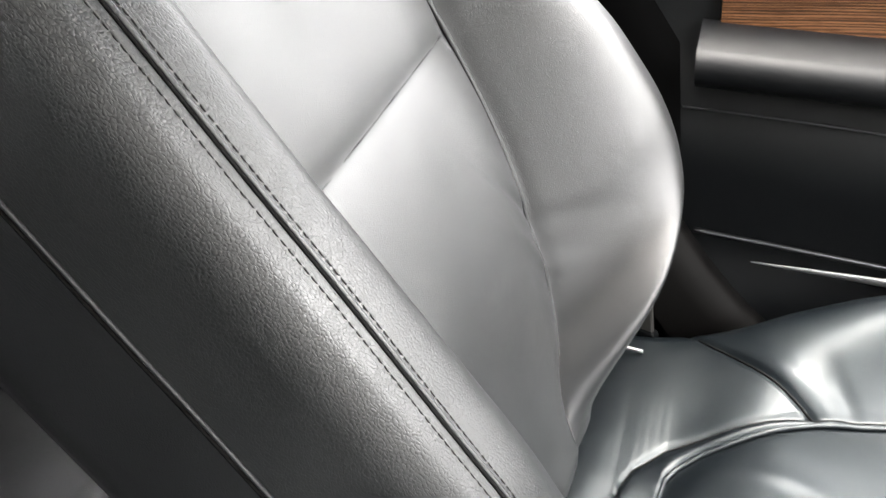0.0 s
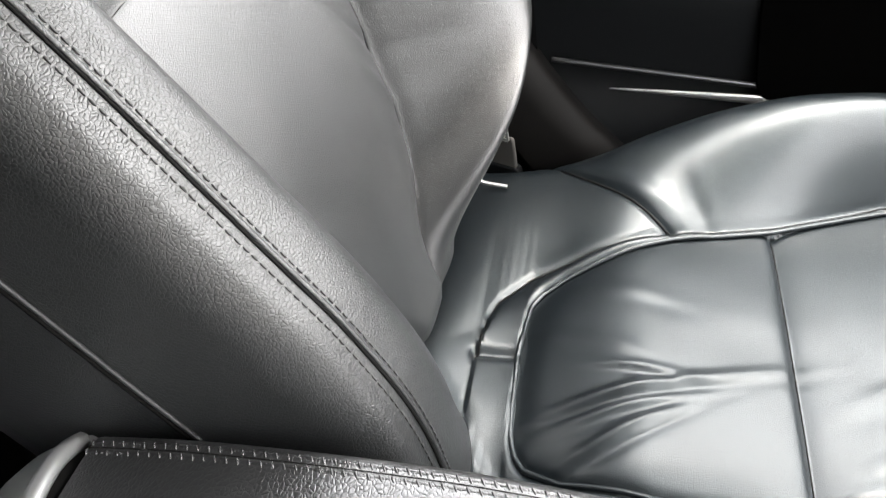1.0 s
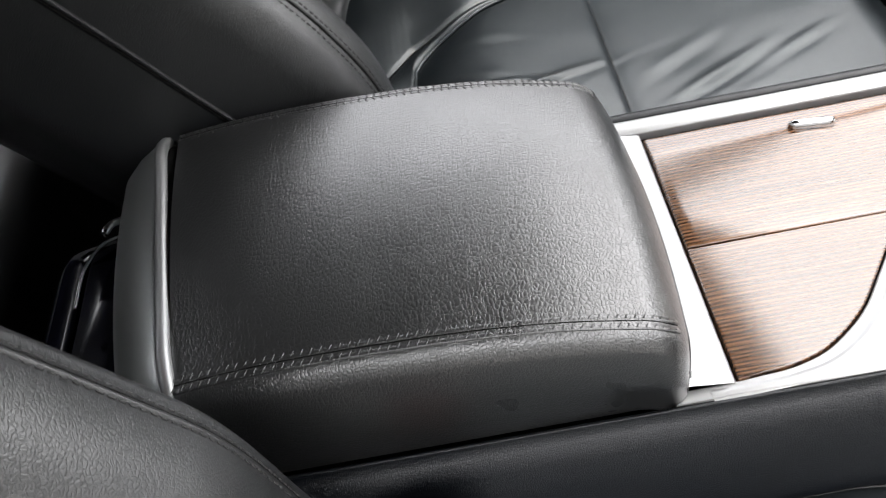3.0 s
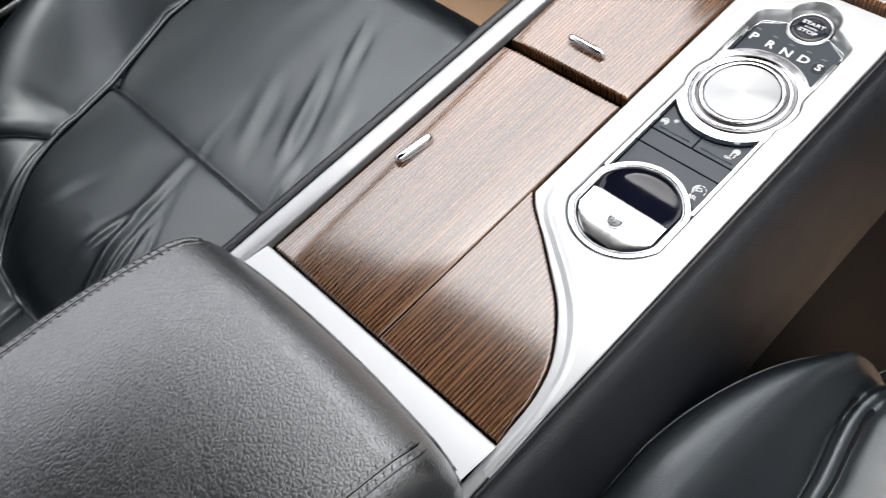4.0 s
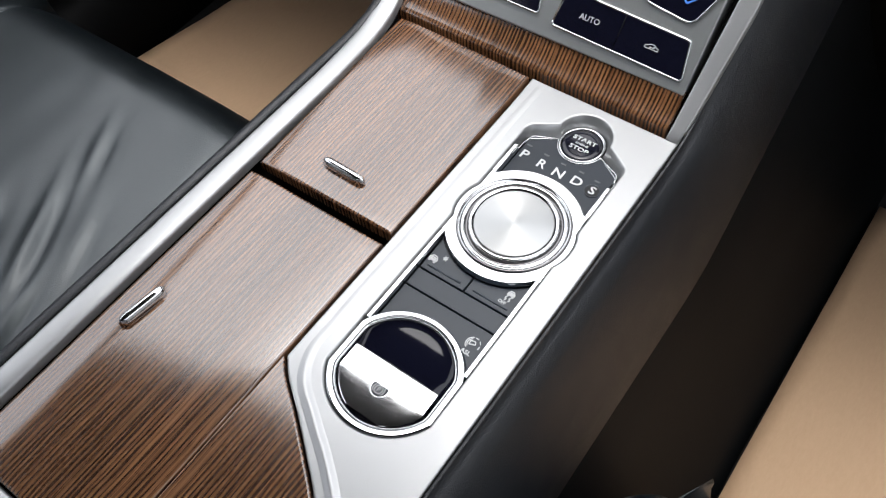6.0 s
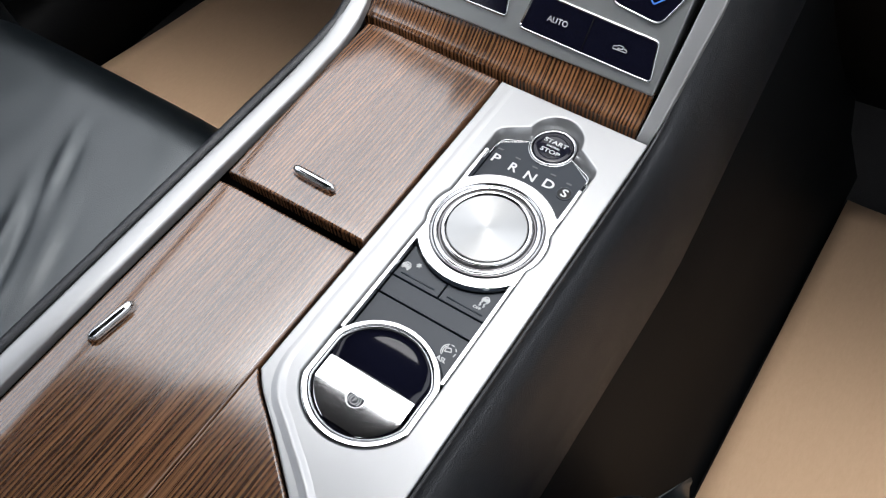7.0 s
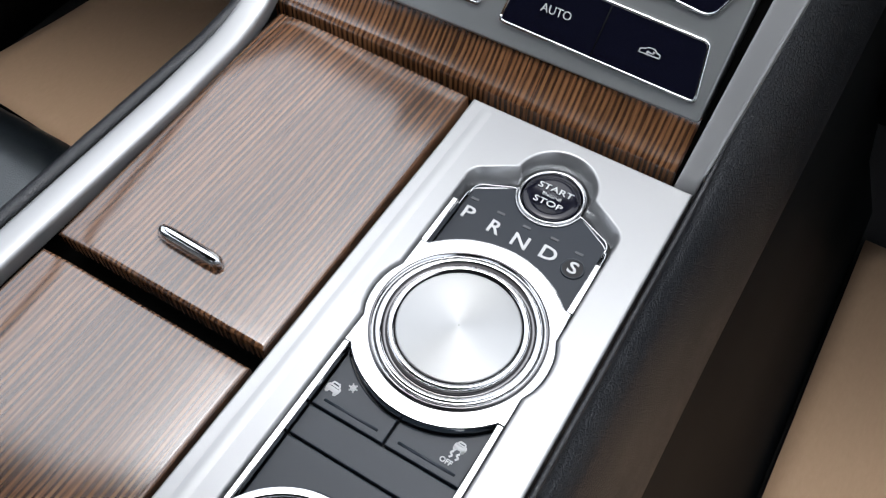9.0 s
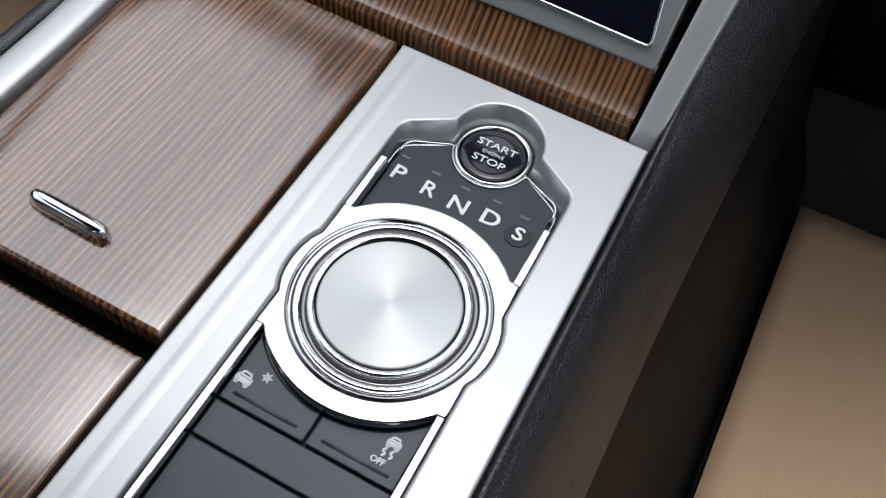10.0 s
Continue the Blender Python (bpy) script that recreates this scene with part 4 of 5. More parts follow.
b1 = climate_button([(-0.0735, 0.0105), (0.0345, 0.0075), (0.0300, 0.0355), (-0.0690, 0.0390)], 0.003, "gloss black double button")
part("split", face(bar((-0.0215, 0.0098, 0.0033), (-0.0200, 0.0365, 0.0033), (0.0006, 0.0004))), SEAM, b1)
part("lettering", face(text_mesh("AUTO", 0.0060, pose(-0.0455, 0.0240, 0.0035), 0.0002)), PRINT, b1, smooth=False)
recirc = [[(-5, -1.2), (-4.6, 0.6), (-2.6, 1.0), (-1.2, 2.0), (1.6, 2.0), (3.2, 0.8), (5, 0.4), (5, -1.2), (-5, -1.2)], [(-1.5, -0.2), (1.8, -0.2), (2.2, 0.5), (1.4, 0.9)], [(-0.6, 0.4), (-1.5, -0.2), (-0.6, -0.8)]]
part("icon", face(strokes(scaled(recirc, 0.00105), 0.0005, pose(0.0055, 0.0220, 0.0035))), PRINT, b1, smooth=False)
b2 = climate_button([(-0.1900, 0.0150), (-0.0865, 0.0140), (-0.0905, 0.0400), (-0.1860, 0.0420)], 0.003, "gloss black double button")
heat = [[(x, -1.6), (x + 0.5, -0.6), (x, 0.4), (x + 0.5, 1.4)] for x in (-1.4, 0, 1.4)]
part("icon", face(strokes(scaled(heat, 0.0016), 0.0007, pose(-0.1060, 0.0330, 0.0035))), PRINT, b2, smooth=False)
b3 = climate_button([(-0.0120, 0.0500), (0.0260, 0.0460), (0.0375, 0.0700), (0.0360, 0.0960), (-0.0150, 0.0980)], 0.006, "gloss black temperature button")
part("icon", face(strokes([[(-0.0060, 0.003), (0, -0.002), (0.0060, 0.003)]], 0.0012, pose(0.0170, 0.0600, 0.0035))), BLUE, b3, smooth=False)
climate_button([(-0.1790, 0.0500), (-0.1400, 0.0500), (-0.1380, 0.0980), (-0.1880, 0.0960), (-0.1900, 0.0700)], 0.006, "gloss black temperature button")
dial = part("dial", face(lathe([(0.0225, 0.0), (0.0225, 0.006), (0.0205, 0.0085), (0.0170, 0.0090), (0.0165, 0.0075), (0.0001, 0.0072)], -0.0755, 0.0775, 48)), CHROME, stack, "chrome rotary dial")
part("dial_ring", face(lathe([(0.0285, 0.001), (0.0280, 0.0030), (0.0265, 0.0036), (0.0250, 0.0030), (0.0240, 0.0010)], -0.0755, 0.0775, 48)), STACK_SILVER, dial, "satin ring round the dial")

# dark gap beside the panel, and the dashboard mass beyond
box_bm = sheet([[(x, y, z) for x in (-0.205, 0.052)] for y, z in ((0.14, 0.43), (0.17, 0.455), (0.27, 0.595), (0.33, 0.70))])
part("stack_body", box_bm, SEAM, stack, smooth=False)
dash_prof = [(0.62, 0.10), (0.52, 0.22), (0.42, 0.36), (0.34, 0.50), (0.31, 0.62), (0.33, 0.70), (0.42, 0.755), (0.62, 0.775), (0.95, 0.74), (0.98, 0.3)]
for x0, x1, out in ((-0.93, -0.24, 0.03), (0.09, 0.78, 0.0)):
    # the passenger side bulges at knee height, added to shade the paper mat
    rows = [[(x, y - out * (1 + 1.8 * math.exp(-((z - 0.45) / 0.10) ** 2)) + 0.02 * math.sin((x + 0.075) * 3) ** 2, z) for x in np.linspace(x0, x1, 24)] for y, z in [tuple(q[:2]) for q in smooth_line([(y, z, 0) for y, z in dash_prof], 40)]]
    part("dash_top", sheet(rows), TRIM, stack, "black grained dashboard")
rows = [[(x, y, z) for x in np.linspace(-0.24, 0.09, 8)] for y, z in ((0.300, 0.66), (0.315, 0.74), (0.335, 0.785), (0.36, 0.800), (0.45, 0.800), (0.62, 0.785), (0.95, 0.74))]
part("dash_top", sheet(rows), TRIM, stack)

# ---- seats ----
def seat(name, cx, side, lean, shift, tuck, label):
    """A leather seat. cx: its middle; side: +1 when the console lies towards +x; lean: degrees more upright; shift: metres forward for the cushion; tuck: how far the inner wing draws back at its foot."""
    ob = thing(name, (cx, -0.25, 0.0), label, "car seat", "front seats")

    def place(u, y, z):
        return Vector((cx + side * u, y + shift, z))

    # cushion: half-widths of the middle panel and of its border, outer and inner side
    P_FAR = [(-0.504, 0.0), (-0.500, 0.045), (-0.497, 0.067), (-0.487, 0.083), (-0.465, 0.100), (-0.408, 0.124), (-0.356, 0.145), (-0.254, 0.164), (-0.189, 0.188), (-0.14, 0.205), (0.0, 0.215), (0.12, 0.22)]
    P_NEAR = [(-0.504, 0.0), (-0.502, 0.070), (-0.500, 0.098), (-0.494, 0.122), (-0.484, 0.138), (-0.451, 0.157), (-0.377, 0.175), (-0.25, 0.190), (-0.1, 0.200), (0.12, 0.205)]
    B_FAR = [(-0.544, 0.0), (-0.541, 0.050), (-0.532, 0.075), (-0.501, 0.111), (-0.437, 0.137), (-0.361, 0.154), (-0.254, 0.172), (-0.189, 0.196), (-0.14, 0.213), (0.0, 0.222), (0.12, 0.226)]
    B_NEAR = [(-0.546, 0.0), (-0.545, 0.095), (-0.531, 0.142), (-0.505, 0.162), (-0.45, 0.177), (-0.377, 0.190), (-0.25, 0.202), (-0.1, 0.212), (0.12, 0.216)]
    if side < 0:
        P_NEAR = P_NEAR[:-2] + [(-0.1, 0.194), (-0.045, 0.203), (0.015, 0.2215), (0.12, 0.222)]
        B_NEAR = B_NEAR[:-2] + [(-0.1, 0.206), (-0.055, 0.2155), (-0.033, 0.2225), (0.0, 0.236), (0.02, 0.240), (0.12, 0.240)]
    FAR = [(-0.60, 0.256), (-0.52, 0.264), (-0.47, 0.272), (-0.44, 0.282), (-0.36, 0.326), (-0.28, 0.358), (-0.20, 0.374), (-0.10, 0.374), (0.0, 0.355), (0.06, 0.33)]
    NEAR = [(-0.60, 0.262), (-0.52, 0.270), (-0.44, 0.292), (-0.36, 0.318), (-0.28, 0.338), (-0.20, 0.345), (-0.10, 0.342), (0.0, 0.322), (0.06, 0.305)]
    if side < 0:
        NEAR = [(y, z + 0.012 + 0.009 * ease((y + 0.30) / 0.2)) for y, z in NEAR]

    def taper(y):
        """How far the cushion narrows towards its front."""
        return 0.31 * (min(max(0.0, y + 0.15), 0.25) / 0.25) ** 1.8

    # creases: middle, slant, half-length, half-width, height
    FOLD = ((0.063, -0.380, -0.23, 0.085, 0.0085, 0.0075), (0.042, -0.386, 0.20, 0.040, 0.0070, 0.0035), (0.080, -0.385, -0.29, 0.060, 0.0080, 0.0050), (0.104, -0.390, -0.55, 0.045, 0.0090, 0.0055),
            (0.125, -0.420, -0.5, 0.040, 0.0100, 0.0040), (0.000, -0.435, 0.5, 0.050, 0.0120, 0.0016), (-0.06, -0.40, 0.3, 0.050, 0.0140, 0.0014),
            (0.100, -0.150, -0.50, 0.055, 0.0120, 0.0065), (0.140, -0.130, -0.40, 0.045, 0.0130, 0.0028), (0.050, -0.180, -0.55, 0.040, 0.0150, 0.0028), (0.075, -0.045, -0.45, 0.035, 0.0100, 0.0034), (0.150, -0.215, -0.30, 0.035, 0.0100, 0.0040))
    GAP = -0.257

    def eased(y, keys):
        """A rounded run through the keys."""
        return sum(lerp(y + 0.010 * k, keys) for k in range(-4, 5)) / 9

    def cushion_z(u, y):
        a = abs(u)
        k = ease((u + 0.04) / 0.08)                 # the two halves run into one another
        p, b, crest = (f(y, far) * (1 - k) + f(y, near) * k for f, far, near in ((lerp, P_FAR, P_NEAR), (lerp, B_FAR, B_NEAR), (eased, FAR, NEAR)))
        if side > 0:
            crest -= 0.010 * ease((-0.38 - y) / 0.16)
        base = 0.278 - (0.040 * ease((-0.38 - y) / 0.14) if side > 0 else 0.014 * ease((-0.46 - y) / 0.10)) + 0.010 * ease((y + 0.15) / 0.2)
        z = base
        if a < p:                                   # middle panel: two pads with a sewn valley between
            q = 1 - (a / max(p, 1e-4)) ** 4
            z += 0.008 * q * (1 - math.exp(-((y + 0.504) / 0.02) ** 2))
            z -= 0.0085 * math.exp(-(y - GAP) / 0.020) if y > GAP else 0.0085 * math.exp((y - GAP) / 0.0050)
            for fu, fy, sl, ly, wu, h in FOLD:
                wu *= 0.78
                d = u - fu - sl * (y - fy)
                z += h * math.exp(-((y - fy) / ly) ** 2) * (math.exp(-(d / wu) ** 2) - 0.8 * math.exp(-((d - 1.6 * wu) / wu) ** 2)) * 0.55
        else:
            c = 0.280
            if a <= c:
                foot = eased(y, B_FAR) * (1 - k) + eased(y, B_NEAR) * k
                t = min(max((a - foot) / max(c - foot, 1e-4), 0.0), 1.0)
                t = 1 - (1 - t) * (1 - 0.9 * min(max((-0.548 - y) / 0.06, 0.0), 1.0))     # roll behind the border
                z = base + (crest - base) * math.sin(min(max(t, 0), 1) * math.pi / 2) ** 1.3
                if a < b:
                    z += 0.004 * math.sin((a - p) / max(b - p, 1e-4) * math.pi)
            else:
                z = crest - 0.5 * (a - c) ** 2 / 0.03
            if u < 0:                               # seam across the outer pad, drawn tight
                d = (y + 0.355) + (a - 0.151) * 0.95
                z -= 0.004 * math.exp(-(d / 0.005) ** 2) * (1 if a > b - 0.004 else 0)
                z += 0.0035 * math.exp(-((d - 0.022) / 0.016) ** 2) * math.exp(-((a - 0.20) / 0.05) ** 2)
                z -= 0.0020 * math.exp(-((d - 0.055 - 0.5 * (a - 0.18)) / 0.010) ** 2) * math.exp(-((a - 0.185) / 0.03) ** 2)
        z -= (0.004 * math.exp(-((a - p) / 0.0065) ** 2) + 0.0030 * math.exp(-((a - b) / 0.0065) ** 2)) * ease((y + 0.554) / 0.007)
        z += 0.0007 * noise.noise((u * 20, y * 15, 3.1))
        return z

    us = sorted(set([round(v, 4) for v in np.linspace(-0.30, 0.30, 241)]))
    rows = []
    for y in np.concatenate([np.linspace(-0.62, 0.03, 250), 0.03 + 0.07 * np.sin(np.linspace(0.1, 1.55, 16))]):
        over = max(0.0, (y - 0.03) / 0.07)
        row = []
        for u in us:
            narrow = 1 - taper(y) * (abs(u) / 0.3) ** 3
            nose = min(1.0, over + (0.6 * max(0.0, (u - 0.16) / 0.14) ** 1.5 * max(0.0, (y + 0.04) / 0.07) if side < 0 else 0.0))
            sink = 0.085 * (1 - math.sqrt(max(0.0, 1 - nose * nose)))
            row.append((u * narrow, y, cushion_z(u, min(y, 0.05)) - sink))
        skirt_l = [(row[0][0] - 0.010, y, row[0][2] - 0.035), (row[0][0] - 0.006, y, 0.16), (row[0][0] + 0.03, y, 0.07)]
        skirt_r = [(row[-1][0] + 0.010, y, row[-1][2] - 0.035), (row[-1][0] + 0.006, y, 0.16), (row[-1][0] - 0.03, y, 0.07)]
        rows.append([place(*q) for q in list(reversed(skirt_l)) + row + skirt_r])
    endrow = rows[-1]
    rows.append([q + Vector((0, 0.004, -0.03)) if q.z > 0.12 else q for q in endrow])
    rows.append([Vector((q.x, q.y - 0.03, 0.07)) for q in endrow])
    cushion = part("cushion", sheet(rows), DIM_LEATHER, ob, "black leather seat cushion with creased panels")

    def on_cushion(keys, u_sign, lift, y0, y1, count):
        out = []
        for y in np.linspace(y0, y1, count):
            u = u_sign * lerp(y, keys)
            narrow = 1 - taper(y) * (abs(u) / 0.3) ** 3
            out.append(place(u * narrow, y, cushion_z(u, y) + lift))
        return out

    def u_line(far, near, y_end, lift):
        """The line down one side, round the back and up the other."""
        def half(keys, sg):
            turn_y = keys[5][0]
            side_pts = on_cushion(keys, sg, lift, y_end, turn_y, 60)
            bend = []
            us_ = np.linspace(lerp(turn_y, keys), 0, 34)
            ks = sorted((w, y) for y, w in keys[:6])
            for w in us_:
                y = float(np.interp(w, [k[0] for k in ks], [k[1] for k in ks]))
                bend.append(place(sg * w, y, cushion_z(sg * w, y) + lift))
            return side_pts + bend[1:]
        return half(far, -1) + list(reversed(half(near, 1)))[1:]
    if side > 0:
        part("piping", tube(u_line(P_FAR, P_NEAR, 0.03, 0.0042), 0.0027, 8), DIM_LEATHER, cushion, "raised leather piping round the middle panel")
    else:
        part("seam", tube(u_line(P_FAR, P_NEAR, 0.02, 0.0006), 0.0015, 6), SEAM, cushion)
    part("seam", tube(u_line(B_FAR, B_NEAR, 0.03 if side > 0 else 0.02, 0.0006), 0.0012, 6), SEAM, cushion)
    part("seam", tube([place(u, GAP, cushion_z(u, GAP) + 0.0006) for u in np.linspace(-0.160, 0.185, 30)], 0.0007, 6), SEAM, cushion)
    cross = []
    for a in np.linspace(0.153, 0.285, 18):
        y = -0.355 - (a - 0.151) * 0.95
        cross.append(place(-a, y, cushion_z(-a, y) + 0.001))
    part("seam", tube(cross, 0.0012, 6), SEAM, cushion)
    if side < 0:                                    # thread along the outer edge of the inner bolster
        edge_line = []
        for y in np.linspace(-0.40, 0.035, 60):
            over = min(1.0, max(0.0, (y - 0.03) / 0.07) + 0.6 * max(0.0, (y + 0.04) / 0.07))
            edge_line.append(place(0.302 * (1 - taper(y)), y, cushion_z(0.30, min(y, 0.05)) - 0.004 - 0.085 * (1 - math.sqrt(max(0.0, 1 - over * over)))))
        part("edge_thread", tube(edge_line, 0.0007, 5), THREAD, cushion, "thin grey edge thread")

    # backrest: sections across, stacked along its lean
    A, N = Vector((0, -0.676, 0.737)), Vector((0, 0.737, 0.676))
    PW = [(0.62, 0.055), (0.65, 0.072), (0.675, 0.094), (0.70, 0.113), (0.73, 0.122), (0.785, 0.130), (0.88, 0.155), (0.98, 0.175), (1.10, 0.183), (1.40, 0.185)]
    FAR_W = [(0.60, 0.075), (0.64, 0.105), (0.66, 0.130), (0.675, 0.165), (0.688, 0.215), (0.705, 0.262), (0.75, 0.297), (0.82, 0.306), (1.1, 0.300)]
    broad = 0.314 if side > 0 else 0.284        # half-width at the inner wing
    pivot = Vector((0, -0.585, 0.31))
    turn = Matrix.Rotation(radians(-lean), 4, "X")

    def back(u, s, off):
        q = A * s + N * off
        q = turn @ (q - pivot) + pivot
        return Vector((cx + side * u, q.y, q.z))

    def deep(s):
        keys = [(0.50, -0.253), (0.60, -0.225), (0.64, -0.214), (0.70, -0.192), (0.785, -0.150), (0.88, -0.115), (0.967, -0.094), (1.10, -0.062), (1.4, 0.010)]
        return sum(lerp(s + 0.013 * k, keys) for k in range(-4, 5)) / 9

    def soft_lerp(s, keys):
        """A rounded run through the keys."""
        return sum(lerp(s + 0.006 * k, keys) * w for k, w in zip(range(-4, 5), (1, 2, 3, 4, 5, 4, 3, 2, 1))) / 25

    def crest_off(s, u):
        c = lerp(s, [(0.60, -0.15), (0.64, -0.105), (0.66, -0.090), (0.682, -0.070), (0.71, -0.057), (0.75, -0.047), (0.80, -0.041), (0.87, -0.032), (0.95, -0.022), (1.05, -0.01), (1.4, 0.01)])
        if u < 0:
            c = soft_lerp(s, [(0.60, -0.24), (0.64, -0.19), (0.655, -0.13), (0.668, -0.080), (0.705, -0.040), (0.75, -0.018), (0.79, -0.005), (0.88, 0.010), (1.0, 0.010), (1.4, 0.02)])
        elif side > 0:                              # the inner wing stands proud
            c = soft_lerp(s, [(0.60, -0.15), (0.64, -0.092), (0.66, -0.072), (0.69, -0.046), (0.72, -0.027), (0.75, -0.014), (0.806, 0.001), (0.90, 0.0165), (1.0, 0.033), (1.167, 0.060), (1.4, 0.096)])
        else:
            c -= tuck * ease((0.88 - s) / 0.16)
        return c

    def seam_s(u):
        return 0.984 - 0.065 * u

    def front_off(u, s):
        a = abs(u)
        w = lerp(s, PW)
        d, c = deep(s), crest_off(s, u)
        cu = 0.245 if u < 0 else 0.269 if side > 0 else 0.262
        if a < w:
            q = 1 - (a / w) ** 4
            z = d + 0.010 * q
            d_s = s - seam_s(u)
            z -= 0.0075 * min(1, q * 3) * math.exp(-abs(d_s) / (0.026 if d_s < 0 else 0.018))
        elif a < cu:
            t = (a - w) / (cu - w)
            z = d + (c - d) * math.sin(t * math.pi / 2) ** (1.15 if u < 0 else 1.9 if side > 0 else 1.5)
        else:
            z = c - (0.22 if u < 0 else 0.50) * (a - cu) ** 2 / 0.055
        z -= 0.0055 * math.exp(-((a - w) / 0.0065) ** 2)
        if u < 0:                                   # gathered folds at the foot of the outer wing
            z -= 0.0030 * math.exp(-((s - 0.80 + 1.2 * (a - 0.14)) / 0.012) ** 2) * math.exp(-((a - 0.125) / 0.045) ** 2)
            z += 0.0030 * math.exp(-((s - 0.765 + 1.1 * (a - 0.12)) / 0.014) ** 2) * math.exp(-((a - 0.12) / 0.05) ** 2)
        z += 0.0012 * noise.noise((u * 14, s * 10, 7.7))
        return z

    def wing(t, foot):
        """From the edge of the front round the wing's roll and back along the flank: outwards, backwards."""
        full = 0.265 - 0.03 * foot
        if t < 0.2:
            w = t / 0.2 * math.pi / 2
            return 0.018 * math.sin(w), 0.040 * (1 - math.cos(w))
        r = (t - 0.2) / 0.8
        return 0.018 + 0.005 * math.sin(r * math.pi) - 0.03 * max(0, r - 0.7) / 0.3, 0.040 + r * (full - 0.040)

    ss = list(np.linspace(0.625, 1.36, 150))
    nu = 221
    rows = []
    for s in ss:
        foot = ease((0.70 - s) / 0.09)
        wide = broad - 0.035 * foot
        row = []
        span = np.linspace(-1, 1, nu)
        far_w = soft_lerp(s, FAR_W)
        for w in span:
            u = w * (wide if w > 0 else far_w)
            uu = w * 0.300
            row.append((u, front_off(uu, s)))
        side_r, side_l = [], []
        for t in np.concatenate([np.linspace(0, 0.2, 12)[1:], np.linspace(0.2, 1, 16)[1:]]):
            du, do = wing(t, foot)
            side_r.append((row[-1][0] + du, row[-1][1] - do))
            side_l.append((row[0][0] - du, row[0][1] - do))
        full = list(reversed(side_l)) + row + side_r
        rows.append([back(u, s, o) for u, o in full])
    shrink = [sum((q for q in rows[0]), Vector()) / len(rows[0])]
    rows.insert(0, [shrink[0].lerp(q, 0.93) + Vector((0, 0, -0.012)) for q in rows[0]])
    back_ob = part("backrest", sheet(rows, None, True, True), LEATHER, ob, "black leather backrest with deep side wings")

    def back_line(fn, s0, s1, count, lift):
        out = []
        for s in np.linspace(s0, s1, count):
            u = fn(s)
            far_w = soft_lerp(s, FAR_W)
            k = (broad - 0.035 * ease((0.70 - s) / 0.09)) / 0.3 if u > 0 else far_w / 0.3
            out.append(back(u * k, s, front_off(u, s) + lift))
        return out
    for sg in (-1, 1):
        part("piping", tube(back_line(lambda s: sg * lerp(s, PW), 0.64, 1.34, 70, 0.003), 0.0027, 8), PIPING, back_ob)
    part("seam", tube([back(u, seam_s(u), front_off(u, seam_s(u)) + 0.0003) for u in np.linspace(-0.165, 0.165, 30)], 0.0007, 6), SEAM, back_ob)
    # seam along the inner wing with a row of stitches on each side
    crest = back_line(lambda s: 0.292, 0.645, 1.34, 90, 0.0004)
    part("seam", tube(crest, 0.0008, 6), SEAM, back_ob)
    part("piping", tube(back_line(lambda s: 0.2895, 0.645, 1.34, 90, -0.0004), 0.0016, 8), LEATHER, back_ob)
    for uu, dz in ((0.2868, 0.0004), (0.2965, 0.0003)):
        line = back_line(lambda s: uu, 0.66, 1.34, 90, dz)
        part("stitching", stitch_row(line, tuple(turn.to_3x3() @ N), 0.0040, 0.0054, 0.0006), DARK_THREAD, back_ob, "dark thread stitching")
    k_side = []
    for s in np.linspace(0.66, 1.34, 50):
        foot = ease((0.70 - s) / 0.09)
        du, do = wing(0.40 if side > 0 else 0.50, foot)
        k_side.append(back(broad - 0.035 * foot + du + 0.0004, s, front_off(0.300, s) - do))
    part("seam", tube(k_side, 0.0017, 6), SEAM, back_ob)
    part("piping", tube([q + Vector((side * 0.0004, 0.003, 0.003)) for q in k_side], 0.0015, 6), PIPING, back_ob)
    # frame cover and hinge shield under the cushion
    part("base", slab(rounded([(cx - 0.24, -0.52 + shift), (cx + 0.24, -0.52 + shift), (cx + 0.24, 0.0 + shift), (cx - 0.24, 0.0 + shift)], 0.03), 0.03, 0.20, 0.01), DARK_TRIM, ob, "black plastic seat base")
    return ob


seat("passenger_seat", -0.545, 1, 0, 0.0, 0.0, "black leather passenger seat, reclined, with creased cushion")
seat("driver_seat", 0.388, -1, 4.5, -0.088, 0.045, "black leather driver seat with stitched side wings")

# ---- passenger door ----
door = thing("door_1", (-1.0, -0.1, 0.10), "closed black car door with armrest, metal strips and oak trim", "car door", kind="structure")


def run(keys, y0, y1, mat, name, lab="", count=40, bow=0.0, parent=door, tilt=1.0):
    rows = []
    for y in np.linspace(y0, y1, count):
        b = bow * ((y + 0.1) / 0.6) ** 2
        rows.append([(x + b, y, z - 0.085 * (y + 0.5) * tilt) for x, z in keys])
    return part(name, sheet(rows), mat, parent, lab)


run([(-1.02, 0.05), (-0.955, 0.08), (-0.945, 0.16), (-0.950, 0.28), (-0.962, 0.300), (-0.965, 0.34), (-0.955, 0.42), (-0.952, 0.495), (-0.962, 0.505), (-0.955, 0.545), (-0.985, 0.56), (-0.985, 0.70)], -0.60, 0.62, DOOR_TRIM, "door_panel", "black moulded door panel")
run([(-0.955, 0.540), (-0.915, 0.552), (-0.896, 0.564), (-0.888, 0.580), (-0.892, 0.593), (-0.905, 0.600), (-0.972, 0.612)], -0.515, 0.55, DOOR_LEATHER, "armrest", "black leather door armrest ledge")
run([(-0.966, 0.608), (-0.970, 0.616), (-0.974, 0.67), (-0.976, 0.682)], -0.495, 0.58, DOOR_VENEER, "veneer_strip", "orange-brown oak veneer strip")
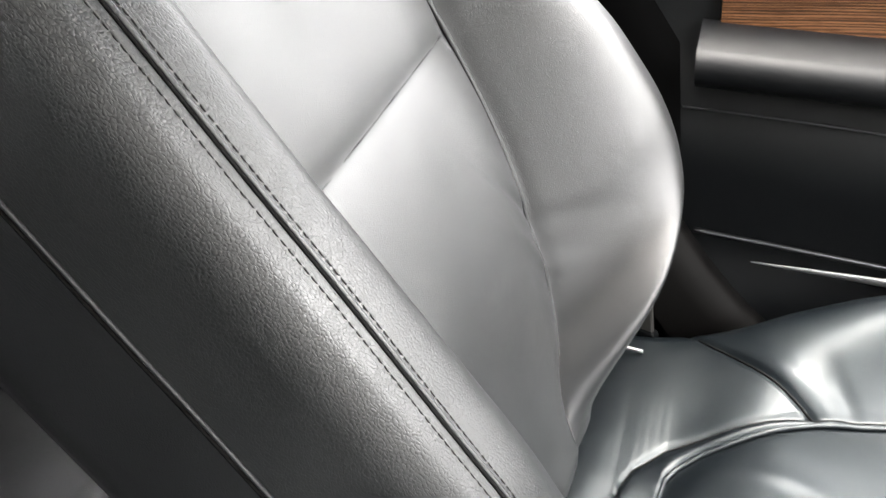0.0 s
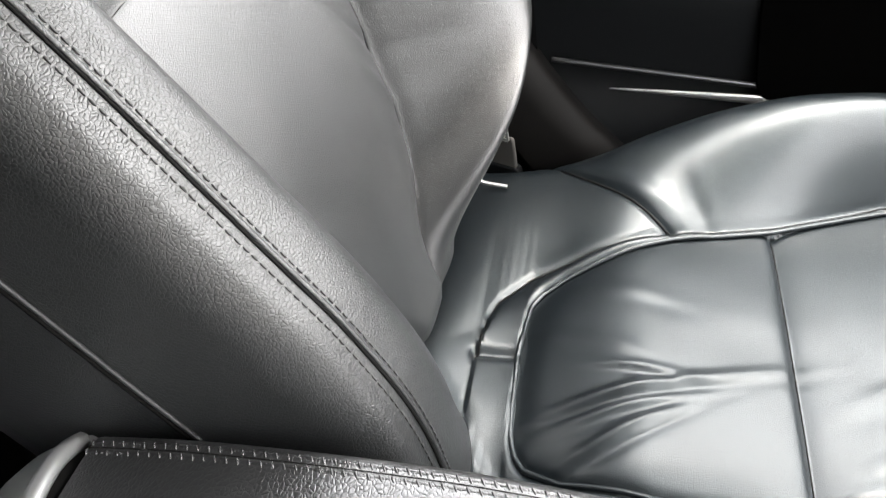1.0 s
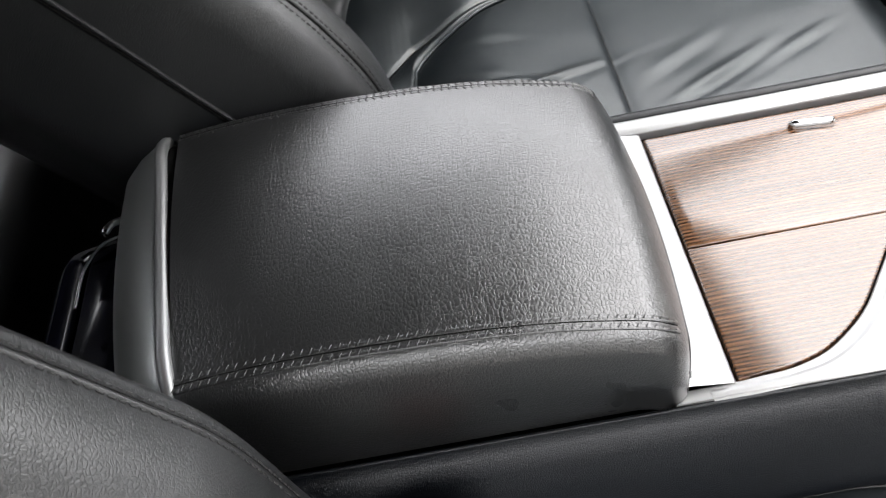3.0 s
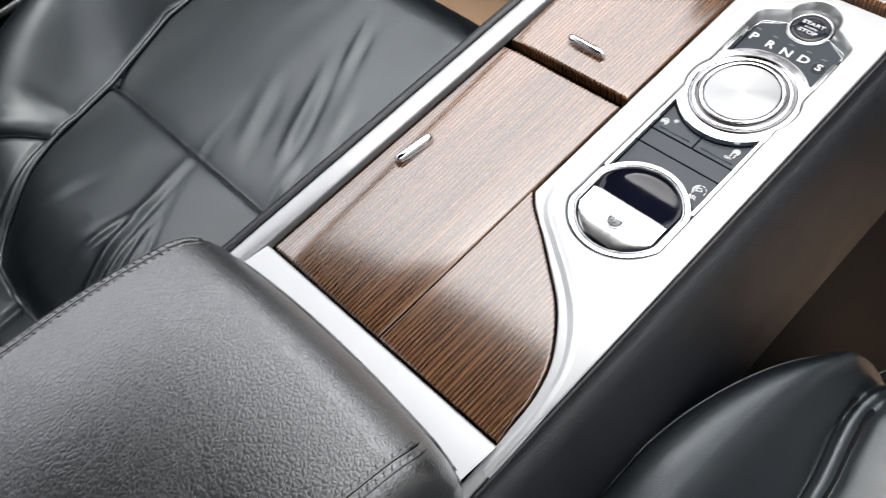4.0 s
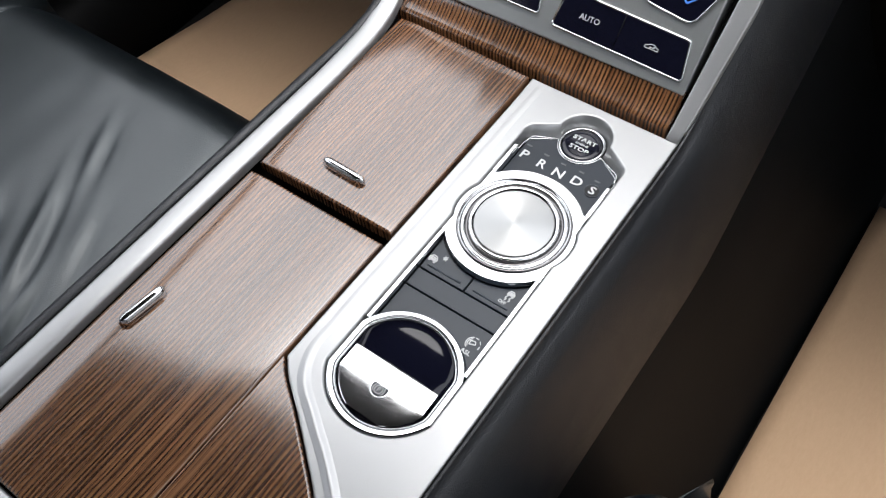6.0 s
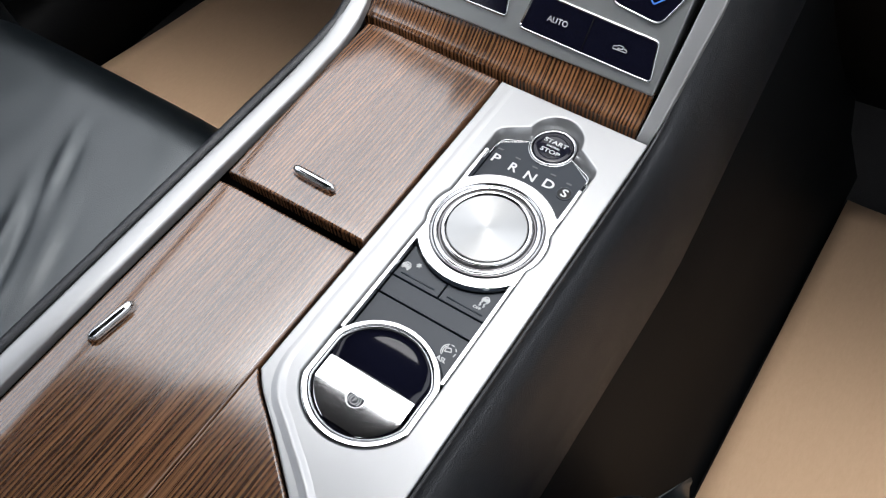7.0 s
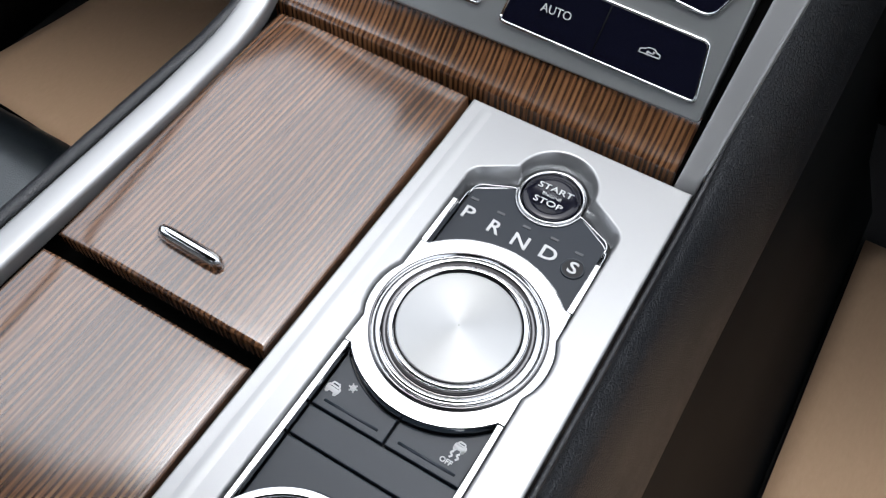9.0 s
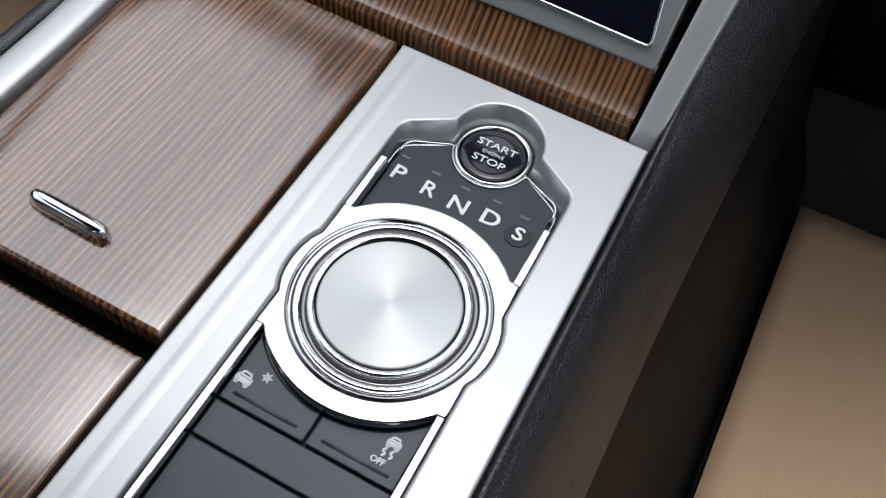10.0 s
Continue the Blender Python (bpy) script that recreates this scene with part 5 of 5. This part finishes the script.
run([(-0.974, 0.676), (-0.956, 0.685), (-0.952, 0.700), (-0.962, 0.716), (-1.01, 0.724)], -0.60, 0.60, TRIM, "door_top", "black upper door rail")
part("metal_strip", tube([(-0.951, y, 0.344 - 0.128 * (y + 0.491)) for y in np.linspace(-0.505, -0.245, 20)], 0.0035, 8), DIM_METAL, door, "thin metal strip")
wedge = []
for t in np.linspace(0, 1, 24):
    y, r = -0.432 + 0.194 * t, 0.0006 + 0.0062 * t ** 0.8
    wedge.append([(-0.948 + 0.5 * r * math.cos(w), y, 0.307 - 0.067 * (y + 0.418) + r * math.sin(w)) for w in (2 * math.pi * k / 10 for k in range(10))])
part("metal_strip", sheet(wedge, None, True, True), STACK_SILVER, door, "bright metal strip widening from a point")
# the crease's highlight is laid on as a thin metal-coloured tube
part("door_crease_highlight", tube([(-0.9535, y, 0.5105 - 0.0853 * (y + 0.506) - 0.004 * ease((y + 0.45) / 0.2)) for y in np.linspace(-0.53, 0.45, 50)], 0.0013, 8), DIM_METAL, door, "fine tube drawn as the highlight along the door crease")
# raised slab; its near-black colour carries the shade of the recess
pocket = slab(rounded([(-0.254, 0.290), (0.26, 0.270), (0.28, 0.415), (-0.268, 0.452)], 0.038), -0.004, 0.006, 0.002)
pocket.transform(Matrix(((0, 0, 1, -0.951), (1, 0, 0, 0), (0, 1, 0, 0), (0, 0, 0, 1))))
part("pocket", pocket, POCKET_SHADE, door, "black slab coloured as the shade inside the door recess")

# pillar foot and sill between seat and door
sill_rows = []
for t in np.linspace(0, 1, 24):
    y = -0.60 + 0.28 * t
    z = 0.50 - 0.32 * math.sin(t * 1.45) ** 0.9
    sill_rows.append([(-0.960, y, z - 0.03), (-0.930, y + 0.01, z), (-0.905, y + 0.004, z - 0.004), (-0.895, y - 0.02, z - 0.03), (-0.895, y - 0.02, z - 0.12)])
tagged(part("trim_pillar_foot", sheet(sill_rows), PILLAR_TRIM), "black curved plastic pillar foot and sill trim", "trim", kind="structure")
tagged(part("trim_sill", sheet([[(x, y, z) for x, z in ((-1.02, 0.10), (-0.93, 0.13), (-0.87, 0.12), (-0.86, 0.0))] for y in np.linspace(-0.9, 0.7, 10)]), TRIM), "black plastic door sill trim", "trim", kind="structure")

# belt anchor beside the passenger backrest
anchor = thing("seat_belt_anchor", (-0.86, -0.64, 0.20), "dark seat belt anchor with bright perforated bracket by the pillar", "belt anchor")
upright = Matrix(((0.35, 0, 0.94, -0.850), (0.94, 0, -0.35, -0.562), (0, 1, 0, 0.290), (0, 0, 0, 1)))
slots = [[(x - 0.0032, y - 0.0022), (x + 0.0032, y - 0.0022), (x + 0.0032, y + 0.0022), (x - 0.0032, y + 0.0022)] for x in (-0.0095, 0.0, 0.0095) for y in (0.0065, 0.0145, 0.0225)]
for name, bm, mat, lab in (("bracket", ring_plate(rounded([(-0.016, 0.0), (0.016, 0.0), (0.013, 0.030), (-0.013, 0.030)], 0.004), slots, -0.001, 0.001, 0.0004), STACK_SILVER, "bright perforated metal bracket"),
                           ("webbing", slab(rounded([(-0.024, -0.046), (0.024, -0.046), (0.020, 0.004), (-0.020, 0.004)], 0.004), -0.006, -0.001, 0.002), WEBBING, "grey woven belt webbing"),
                           ("cover", slab(rounded([(-0.028, -0.085), (0.028, -0.085), (0.028, -0.036), (-0.028, -0.036)], 0.008), -0.010, 0.002, 0.003), DARK_TRIM, "")):
    bm.transform(upright)
    part(name, bm, mat, anchor, lab)
# highlight of the seat's plastic edge, modelled as a pale tube
part("edge_highlight", tube(smooth_line([(-0.80, -0.596, 0.274), (-0.80, -0.576, 0.262), (-0.80, -0.545, 0.256)], 10), 0.0026, 8), RECESS_SILVER, anchor, "pale tube drawn as the highlight on a plastic seat edge")

# belt buckle beside the driver seat
buckle = thing("seat_belt_buckle", (0.097, -0.512, 0.12), "black seat belt buckle with red release button by the seat", "belt buckle")
part("housing", slab(rounded([(0.0905, -0.545), (0.110, -0.545), (0.110, -0.482), (0.0905, -0.482)], 0.005), 0.34, 0.447, 0.004), TRIM, buckle, "black plastic housing")
part("release_button", slab(rounded([(0.0925, -0.532), (0.108, -0.532), (0.108, -0.495), (0.0925, -0.495)], 0.004), 0.43, 0.458, 0.004), RED, buckle, "red release button")
part("stalk", bar((0.104, -0.512, 0.10), (0.104, -0.512, 0.345), (0.012, 0.035)), TRIM, buckle, smooth=False)
